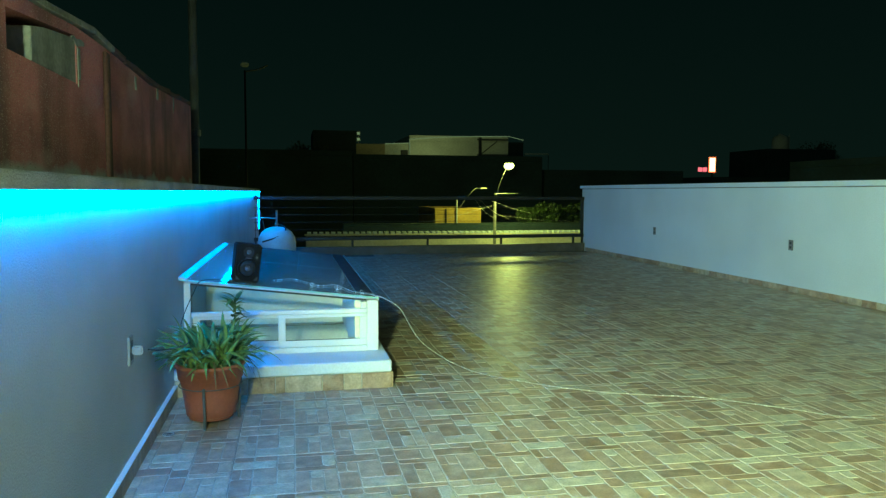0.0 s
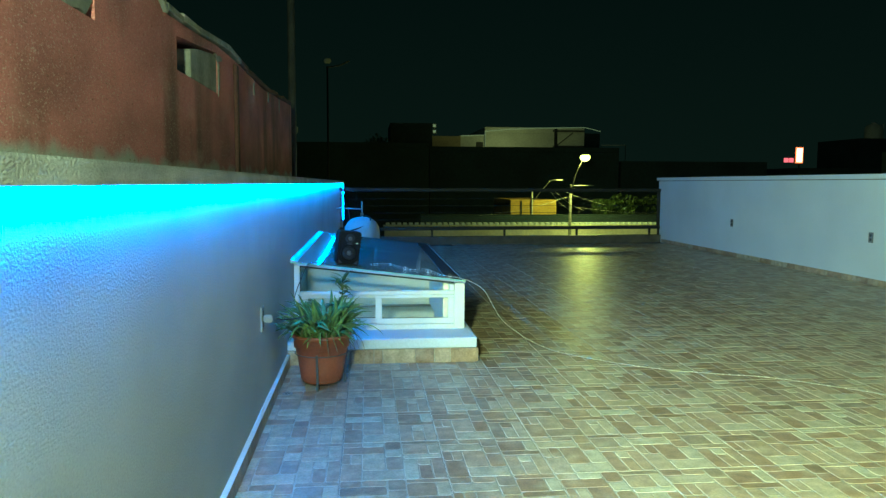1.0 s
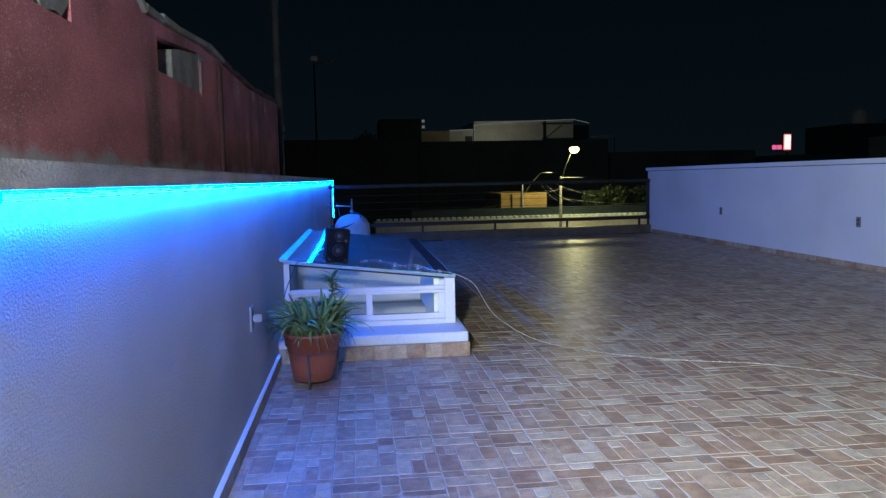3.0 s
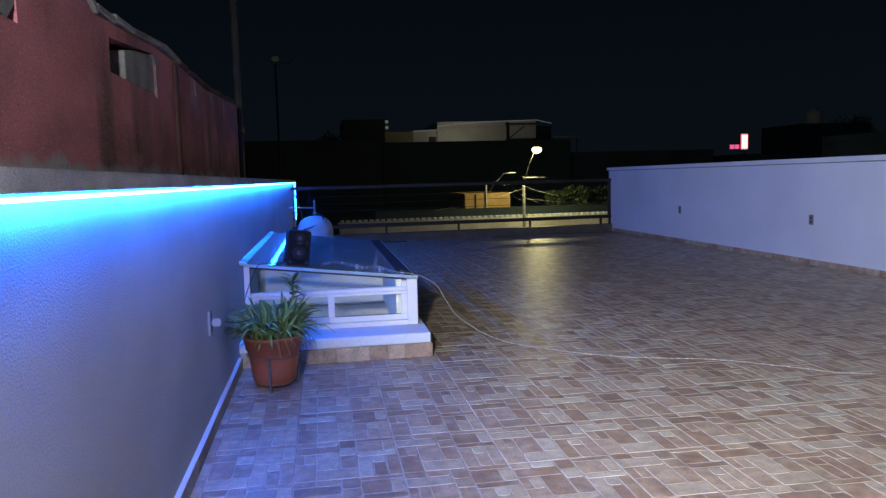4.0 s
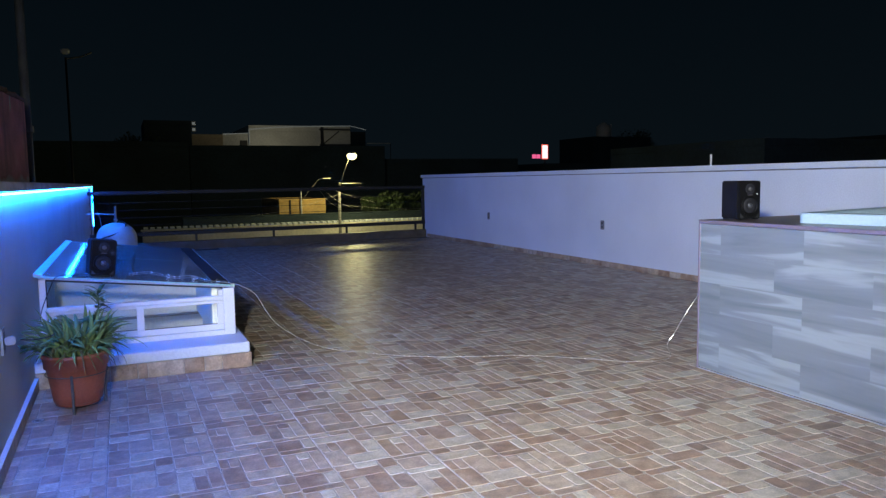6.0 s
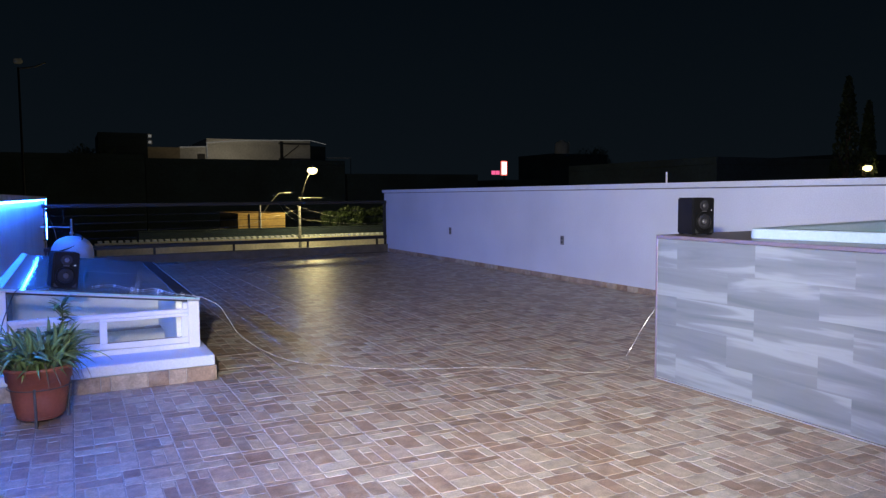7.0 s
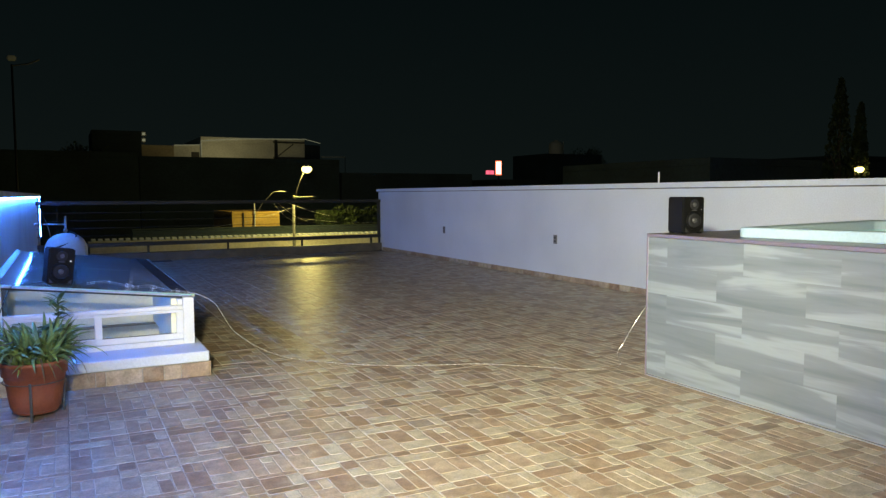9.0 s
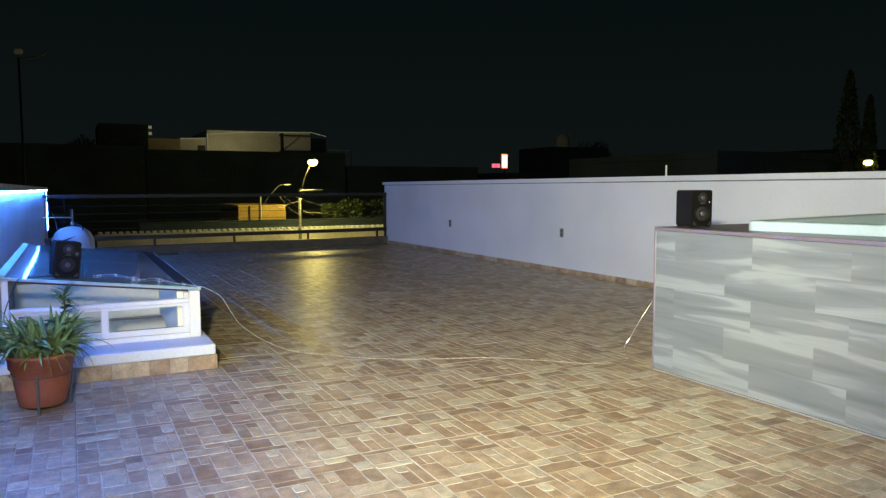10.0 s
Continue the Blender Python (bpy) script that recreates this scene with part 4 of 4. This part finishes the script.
def house(name, lo, hi, mat, label, windows=(), parapet=0.35, extra=()):
    """A plain flat-roofed house down to the ground: body, parapet pieces, window panes set in."""
    h = thing(name, (lo[0], lo[1], GROUND), label, "building")
    w, d, t = hi[0] - lo[0], hi[1] - lo[1], hi[2] - GROUND
    part("wall", box((0, 0, 0), (w, d, t - parapet), 0.02), mat, h)
    for a, b in (((0, 0), (w, 0.2)), ((0, d - 0.2), (w, d)), ((0, 0.2), (0.2, d - 0.2)), ((w - 0.2, 0.2), (w, d - 0.2))):
        part("parapet", box((a[0], a[1], t - parapet + 0.001), (b[0], b[1], t), 0.01), mat, h)
    for x, z, ww, hh in windows:
        part("window", box((x - lo[0], -0.04, z - GROUND), (x + ww - lo[0], 0.02, z + hh - GROUND), 0.01), M["black_gasket"], h)
    return h


# long cream wall just beyond the street-side edge, with a toothed top
cw = thing("cream_boundary_wall", (1.2, 28.55, GROUND - 0.06), "long cream boundary wall with a toothed coping", "wall")
part("wall", box((0, 0, 0), (13.0, 0.25, 5.60), 0.01), M["far_wall"], cw)
part("coping", box((-0.05, -0.06, 5.62), (13.05, 0.31, 5.68), 0.01), M["far_wall"], cw)
for i in range(58):
    part("tooth", box((0.05 + i * 0.224, -0.05, 5.684), (0.19 + i * 0.224, 0.30, 5.76), 0.005), M["plaster_white"], cw)

house("garage_roof", (2.6, 28.82, 0), (14.4, 29.12, 0.0), M["far_night"], "low dark garage with a flat roof", parapet=0.05)
house("yellow_house", (6.21, 29.2, 0), (8.08, 33, 0.575), M["far_yellow"], "small yellow house lit by the street lamp", windows=((6.62, -0.3, 0.06, 0.85),), parapet=0.10)
house("white_building", (9.62, 57.0, 0), (17.5, 66, 5.56), M["far_white"], "long pale flat-roofed building with a lit roof edge", parapet=0.45)
house("white_building", (7.72, 57.1, 0), (9.6, 64, 4.93), M["far_white"], "low pale wing beside the long building", windows=((8.95, 3.8, 0.55, 0.62),), parapet=0.3)
# added block for the long building's side face, its shade in the colour
house("side_face_block", (17.55, 58.4, 0), (19.2, 66, 5.25), M["far_night"], "dark block standing for the side face of the long building", parapet=0.3)


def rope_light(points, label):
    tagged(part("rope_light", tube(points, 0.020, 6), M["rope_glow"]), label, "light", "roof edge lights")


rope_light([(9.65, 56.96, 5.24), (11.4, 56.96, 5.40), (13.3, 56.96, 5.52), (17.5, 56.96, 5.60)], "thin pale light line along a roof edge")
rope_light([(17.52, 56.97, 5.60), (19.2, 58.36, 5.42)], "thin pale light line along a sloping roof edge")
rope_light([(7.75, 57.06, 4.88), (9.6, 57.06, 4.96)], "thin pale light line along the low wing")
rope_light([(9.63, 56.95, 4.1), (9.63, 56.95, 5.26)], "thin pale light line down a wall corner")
rl = thing("roof_rail", (19.2, 58.0, GROUND), "thin pale rail on posts beyond the roofs", "rail")
part("rail", tube([(0, 0, 10.3), (2.0, 0, 10.32)], 0.035, 6), M["far_white"], rl)
for px in (0.0, 2.0):
    part("post", tube([(px, 0, 0.0), (px, 0, 10.3)], 0.03, 6), M["far_night"], rl)
house("brown_house", (5.48, 56.6, 0), (7.68, 62, 4.82), M["far_brown"], "brown house block with a lit sign on its roof", parapet=0.3)
# dark by wall colour, which carries the missing light of the night
house("dark_house", (-6, 44, 0), (4.2, 52, 3.6), M["far_night"], "dark house with the night put into its wall colour", parapet=0.3)
house("dark_house", (4.4, 46, 0), (16.5, 52.5, 3.50), M["far_night"], "dark row of houses with the night put into their wall colour", parapet=0.3)
house("dark_house", (17, 47, 0), (27, 56, 2.7), M["far_night"], "dark house with the night put into its wall colour", parapet=0.3)
house("dark_house", (31, 50, 0), (47, 60, 2.4), M["far_night"], "dark house with the night put into its wall colour", parapet=0.3)
house("dark_house", (24, 22, 0), (40, 32, 2.7), M["far_night"], "dark house with the night put into its wall colour", parapet=0.3)
house("dark_house", (44, 30, 0), (60, 40, 3.6), M["far_night"], "dark house with the night put into its wall colour", parapet=0.3)
house("dark_house", (-30, 36, 0), (-7, 46, 4.4), M["far_night"], "dark house with the night put into its wall colour", parapet=0.3)

rs = thing("roof_sign", (5.72, 57.2, 4.82), "two small pale lit panels stacked on a roof post", "sign")
part("post", tube([(0, 0.06, 0), (0, 0.06, 1.0)], 0.025, 6), M["steel"], rs)
for z in (0.22, 0.66):
    pn = part("panel", box((-0.14, -0.04, z), (0.14, 0.03, z + 0.30), 0.02), M["far_white"], rs, "pale lit panel")
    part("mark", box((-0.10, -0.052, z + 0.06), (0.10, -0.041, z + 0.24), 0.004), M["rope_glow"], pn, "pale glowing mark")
house("dark_house", (2.3, 56.0, 0), (5.46, 62, 5.72), M["far_night"], "taller dark house with the night put into its wall colour", parapet=0.3)


def street_lamp(base, top, head, label):
    s = thing("street_lamp", (base[0], base[1], GROUND), label, "street lamp", "street lamps")
    dz = -GROUND
    part("pole", tube([(0, 0, 0), (0, 0, top + dz)], [0.08, 0.055], 12), M["mast_paint"], s, "dull grey pole", True)
    hx, hy, hz = head[0] - base[0], head[1] - base[1], head[2] + dz
    part("arm", tube(smooth_line([(0, 0, top + dz - 0.1), (hx * 0.35, hy * 0.35, top + dz + (head[2] - top) * 0.5), (hx, hy, hz + 0.08)], 5), 0.015, 8), M["black_paint"], s)
    bm = lathe([(0.05, 0.10), (0.10, 0.08), (0.15, 0.03), (0.15, 0.0), (0.02, 0.0)], 14)
    part("head", bm, M["steel"], s, "", True, at=(hx, hy, hz + 0.04))
    part("lens", lathe([(0.02, -0.23), (0.10, -0.21), (0.17, -0.155), (0.195, -0.085), (0.18, -0.02), (0.12, 0.015), (0.02, 0.02)], 14), M["lamp_glow"], s, "glowing warm lens", True, at=(hx, hy, hz + 0.03))
    return s


street_lamp((8.26, 27.8), 0.85, (8.74, 27.6, 2.26), "grey street lamp with a bent arm, lit warm yellow")
street_lamp((30.6, 20.9), 1.6, (31.1, 20.3, 2.30), "grey street lamp with a bent arm, lit warm yellow")

up = thing("utility_pole", (13.4, 50.0, GROUND), "dark utility pole with cross-arms", "utility pole")
part("pole", tube([(0, 0, 0), (0, 0, 10.95)], [0.16, 0.11], 10), M["mast_paint"], up, "", True)
for z in (10.75, 9.7):
    part("cross_arm", box((-0.2, -0.06, z), (2.0, 0.06, z + 0.12), 0.01), M["mast_paint"], up)
part("brace", tube([(0.05, 0, 9.8), (1.2, 0, 10.7)], 0.04, 6), M["mast_paint"], up)
for i, (a, b, sag) in enumerate((((8.26, 27.8, 0.75), (4.4, 25.6, 0.1), 0.12), ((8.26, 27.8, 0.35), (12.2, 26.0, 0.20), 0.12), ((7.40, 27.6, 0.97), (8.16, 27.6, 0.24), 0.10), ((7.58, 27.6, 0.95), (8.75, 27.6, 0.20), 0.10), ((8.06, 27.6, 0.90), (9.6, 27.6, 0.42), 0.04))):
    mid = tuple((p + q) / 2 - (sag if k == 2 else 0) for k, (p, q) in enumerate(zip(a, b)))
    tagged(part("overhead_wire", tube(smooth_line([a, mid, b], 6), 0.0036, 6), M["steel"] if i < 2 else M["far_white"]), "thin overhead wire strung from the street lamp", "wire", "overhead wires")


# small unlit lamp on a bent arm and a stub post before the yellow house
sl = thing("stub_lamp", (7.083, 29.158, GROUND), "pale stub post with a bent unlit lamp arm", "street lamp")
part("pole", tube([(0, 0, 0), (0, 0, 6.95)], 0.03, 10), M["far_white"], sl, "pale post")
part("arm", tube(smooth_line([(0.02, 0, 6.45), (0.33, 0, 6.90), (0.60, 0, 7.195), (0.756, 0, 7.35), (0.98, 0, 7.37)], 5), 0.007, 8), M["steel"], sl, "thin bent arm", True)
part("head", box((0.95, -0.03, 7.35), (1.22, 0.03, 7.39), 0.015, 2), M["steel"], sl, "small lamp head")
cb = thing("cross_bar_rail", (8.3, 27.9, GROUND), "thin horizontal steel bar fixed to the street lamp", "bar")
part("bar", tube([(0, 0, 7.16), (0.9, 0, 7.16)], 0.005, 6), M["steel"], cb)
part("bracket", box((-0.03, -0.06, 7.10), (0.03, 0.03, 7.2), 0.005), M["steel"], cb)
pl = thing("unlit_street_lamp", (-0.98, 30.0, GROUND - 0.22), "tall unlit street lamp on a dark pole", "street lamp")
part("pole", tube([(0, 0, 0), (0, 0, 12.0)], [0.06, 0.035], 10), M["black_paint"], pl, "", True)
part("arm", tube([(0, 0, 11.95), (0.5, 0, 12.05), (0.85, 0, 12.22)], 0.03, 8), M["mast_paint"], pl)
part("head", box((-0.14, -0.1, 12.12), (0.14, 0.1, 12.30), 0.04, 2), M["far_white"], pl, "pale lamp head")

house("dark_house", (42.7, 60, 0), (49.6, 66, 5.2), M["far_night"], "dark house with the night put into its wall colour", parapet=0.3)
wt = thing("roof_water_tank", (44.6, 61.0, 5.2), "grey water tank on a flat roof", "tank")
part("body", lathe([(0.70, 0.0), (0.72, 0.05), (0.70, 0.95), (0.55, 1.20), (0.20, 1.34), (0.18, 1.42)], 20), M["far_white"], wt, "", True)
part("pipe", tube([(0.9, 0, -0.2), (0.9, 0, 1.3)], 0.05, 6), M["far_white"], wt)


def sign():
    s = thing("lit_sign", (60.6, 98.0, GROUND), "tall narrow lit sign on a pole beside a small one", "sign")
    part("pole", tube([(0, 0, 0), (0, 0, 10.2)], 0.1, 8), M["far_night"], s)
    part("panel", box((-0.42, -0.1, 10.35), (0.42, 0.1, 12.25), 0.03), M["sign_pale"], s, "pale red lit panel")
    part("panel_border", box((-0.55, -0.05, 10.2), (0.55, 0.05, 12.4), 0.03), M["sign_red"], s, "red glowing border")
    for i in range(2):
        part("small_panel", box((-2.2 + 0.75 * i, -0.1, 10.3), (-1.6 + 0.75 * i, 0.1, 10.9), 0.03), M["sign_blue"], s, "small red lit panel")


sign()


# ---- trees ----
def tree(at, top, spread, label, conifer=False, seed=1):
    t = thing("tree", (at[0], at[1], GROUND), label, "tree")
    h = top - GROUND
    rng = random.Random(seed)
    part("trunk", tube([(0, 0, 0), (0.05, 0.02, h * 0.5), (0, 0, h * 0.9)], [0.2, 0.14, 0.03], 8), M["bark"], t, "", True)
    for i in range(6):
        a = rng.uniform(0, 6.28)
        z = h * rng.uniform(0.45, 0.8)
        part("limb", tube([(0, 0, z), (spread * 0.5 * math.cos(a), spread * 0.5 * math.sin(a), z + h * 0.08)], [0.06, 0.02], 6), M["bark"], t)
    verts, faces = [], []
    count = 2600 if not conifer else 2200
    for i in range(count):
        if conifer:
            u = rng.random() ** 0.7
            z = h * (0.25 + 0.75 * u)
            r = spread * (1 - u) ** 0.75 * math.sqrt(rng.uniform(0.3, 1)) + 0.03
            a = rng.uniform(0, 6.28)
            c = Vector((r * math.cos(a), r * math.sin(a), z))
        else:
            a, b = rng.uniform(0, 6.28), math.acos(rng.uniform(-1, 1))
            lump = 0.75 + 0.35 * math.sin(3 * a + seed) * math.sin(2 * b) + 0.15 * rng.random()
            r = spread * lump * rng.uniform(0.55, 1)
            c = Vector((r * math.sin(b) * math.cos(a), r * math.sin(b) * math.sin(a), h - spread * 0.8 + 0.7 * r * math.cos(b)))
        s = rng.uniform(0.05, 0.12) * (1.2 if conifer else 1.0)
        q = Euler((rng.uniform(0, 6), rng.uniform(0, 6), rng.uniform(0, 6))).to_matrix()
        k = len(verts)
        verts += [c + q @ Vector(v) * s for v in ((-1, 0, 0), (0, -0.5, 0.1), (1, 0, 0), (0, 0.5, 0.1))]
        faces.append((k, k + 1, k + 2, k + 3))
    me = bpy.data.meshes.new("crown")
    me.from_pydata(verts, [], faces)
    me.materials.append(M["crown"])
    ob = new("crown", me)
    ob.parent = t
    tagged(ob, kind="stuff")


for i, (x, y, top, s) in enumerate(((10.35, 30.4, 0.62, 0.45), (11.0, 29.9, 0.86, 0.75), (12.0, 30.6, 0.72, 0.6), (12.9, 30.8, 0.80, 0.7))):
    tree((x, y), top, s, "leafy street tree lit by the lamp", seed=i + 1)
tree((1.6, 52.5), 4.9, 1.9, "large dark leafy tree against the night sky", seed=8)
tree((29.55, 20.2), 6.0, 1.15, "tall slim dark cypress", conifer=True, seed=11)
tree((31.3, 20.45), 5.1, 0.85, "tall slim dark cypress", conifer=True, seed=12)
tree((32.6, 18.3), 6.6, 1.2, "tall slim dark cypress", conifer=True, seed=14)
tree((49.5, 62.0), 6.4, 2.2, "dark leafy tree against the night sky", seed=13)

# ---- skirting tiles ----
def skirting(name, x, y0, y1, side, label, thick=0.012):
    s = thing(name, (x, y0, 0.0), label, "skirting", kind="structure")
    y, i = y0, 0
    rng = random.Random(5)
    while y < y1 - 0.02:
        ln = min(rng.choice((0.14, 0.20, 0.30, 0.11)), y1 - y)
        # pale strip puts the strip light falling on the skirting top into colour
        if thick > 0.02:
            part("lit_top_strip", box((0.0, y - y0, 0.0722), (thick + 0.001, y - y0 + ln, 0.0765), 0.001), M["plaster_white"], s, "pale strip painted for the lit skirting top")
        part("skirting_tile", box((0 if side > 0 else -thick, y - y0, 0.0), (thick if side > 0 else 0, y - y0 + ln - 0.004, 0.072), 0.002), M["stone"], s)
        y += ln
        i += 1


skirting("baseboard_left", 0.0, SOUTH_Y + 0.02, 5.27, 1, "stone-look skirting tiles along the grey wall", 0.023)
skirting("baseboard_right", RIGHT_X, 2.0, 15.2, -1, "stone-look skirting tiles along the white wall")

# ---- floor tiles ----
TILE = 0.45
# the press pattern of one tile, in hundredths of its side: x0, y0, x1, y1, tone (1 mixed, 2 brown, 3 pale)
PATTERN = [
    (0, 86, 20, 100, 2), (20, 86, 43, 100, 2), (0, 67, 43, 86, 2), (0, 41, 9, 67, 1), (9, 41, 20, 67, 1), (0, 0, 20, 41, 1),
    (20, 23, 43, 67, 1), (20, 0, 60, 23, 3), (43, 77, 60, 100, 2), (43, 57, 60, 77, 2), (43, 23, 60, 57, 2),
    (60, 91, 100, 100, 1), (60, 62, 87, 91, 1), (87, 62, 100, 91, 3), (60, 51, 100, 62, 1), (60, 0, 74, 51, 1), (74, 33, 87, 51, 3),
    (74, 0, 87, 33, 1), (87, 0, 100, 51, 1),
]


def tile_data(seed):
    """Vertices, faces and material slots of one pressed tile: slab with raised stones."""
    rng = random.Random(seed)
    h = TILE / 2 - 0.0009
    verts = [(-h, -h, -0.008), (h, -h, -0.008), (h, h, -0.008), (-h, h, -0.008), (-h, -h, -0.0015), (h, -h, -0.0015), (h, h, -0.0015), (-h, h, -0.0015)]
    faces = [(4, 5, 6, 7), (0, 1, 5, 4), (1, 2, 6, 5), (2, 3, 7, 6), (3, 0, 4, 7)]
    slots = [0] * 5
    u = 2 * h / 100
    for x0, y0, x1, y1, tone in PATTERN:
        g = [rng.uniform(0.0021, 0.0042) for _ in range(4)]
        for i, edge in enumerate((x0 == 0, y0 == 0, x1 == 100, y1 == 100)):
            if edge:
                g[i] = rng.uniform(0.0024, 0.0036)
        ax, ay, bx, by = -h + x0 * u + g[0], -h + y0 * u + g[1], -h + x1 * u - g[2], -h + y1 * u - g[3]
        least = min(bx - ax, by - ay)
        top = []
        # worn corners, each rounded differently, with bowed sides between them
        for cx, cy, sx, sy in ((ax, ay, 1, 1), (bx, ay, -1, 1), (bx, by, -1, -1), (ax, by, 1, -1)):
            c = min(rng.uniform(0.006, 0.020), 0.42 * least)
            d = min(rng.uniform(0.006, 0.020), 0.42 * least)
            w = rng.uniform(-0.0012, 0.0008)
            arc = [(cx + sx * c, cy + sy * w), (cx + sx * c * 0.30, cy + sy * d * 0.30), (cx + sx * w, cy + sy * d)]
            top += arc if (sx > 0) != (sy > 0) else arc[::-1]
        k, n = len(verts), len(top)
        mx, my = (ax + bx) / 2, (ay + by) / 2
        for z, f in ((-0.0016, 1.0), (0.0, 0.982)):
            verts += [(mx + (x - mx) * f, my + (y - my) * f, z) for x, y in top]
        # prints differ from tile to tile: now and then a stone takes another tone
        slot = tone if rng.random() < 0.6 else rng.choice((1, 1, 2, 3))
        faces.append(tuple(range(k + n, k + 2 * n)))
        slots.append(slot)
        for i in range(n):
            faces.append((k + i, k + (i + 1) % n, k + n + (i + 1) % n, k + n + i))
            slots.append(slot)
    return verts, faces, slots


def make_mesh(name, verts, faces, slots):
    me = bpy.data.meshes.new(name)
    me.from_pydata(verts, [], faces)
    for m in ("grout", "stone", "stone_brown", "stone_pale"):
        me.materials.append(M[m])
    me.polygons.foreach_set("material_index", slots)
    me.update()
    return me


DATA = [tile_data(20 + i) for i in range(7)]
TILES = [make_mesh("floor_tile", *d) for d in DATA]
rest_v, rest_f, rest_s = [], [], []
rng = random.Random(9)
singles = 0
for iy in range(-12, 30):
    for ix in range(-1, 15):
        cx, cy = 0.42 + (ix + 0.5) * TILE, 2.855 + (iy + 0.5) * TILE
        if cx < 0.0 or cx > RIGHT_X or cy < SOUTH_Y + 0.2 or cy > curb_y(cx) - 0.16:
            continue
        if cx < 1.30 and 5.40 < cy < 8.62:
            continue
        if TUB_X0 + 0.2 < cx and TUB_Y0 < cy < TUB_Y1 - 0.2:
            continue
        kind = rng.randrange(7)
        dz = rng.uniform(-0.0006, 0.0)
        # tiles are never laid quite level: a millimetre or so from side to side
        tip = Matrix.Translation((cx, cy, dz)) @ Matrix.Rotation(rng.uniform(-0.0035, 0.0035), 4, "X") @ Matrix.Rotation(rng.uniform(-0.0035, 0.0035), 4, "Y")
        if 1.2 < cy < 11.2 and singles < 300:
            ob = new("floor_tile", TILES[kind])
            ob.parent = floor
            ob.matrix_basis = tip
            singles += 1
        else:
            v, f, s = DATA[kind]
            k = len(rest_v)
            rest_v += [tuple(tip @ Vector(p)) for p in v]
            rest_f += [tuple(i + k for i in face) for face in f]
            rest_s += s
part("tile_strip", box((1.297, 5.285, -0.006), (1.318, 8.68, -0.001)), M["grout"], floor)
ob = new("far_floor_tiles", make_mesh("far_floor_tiles", rest_v, rest_f, rest_s))
ob.parent = floor
tagged(ob, kind="stuff")
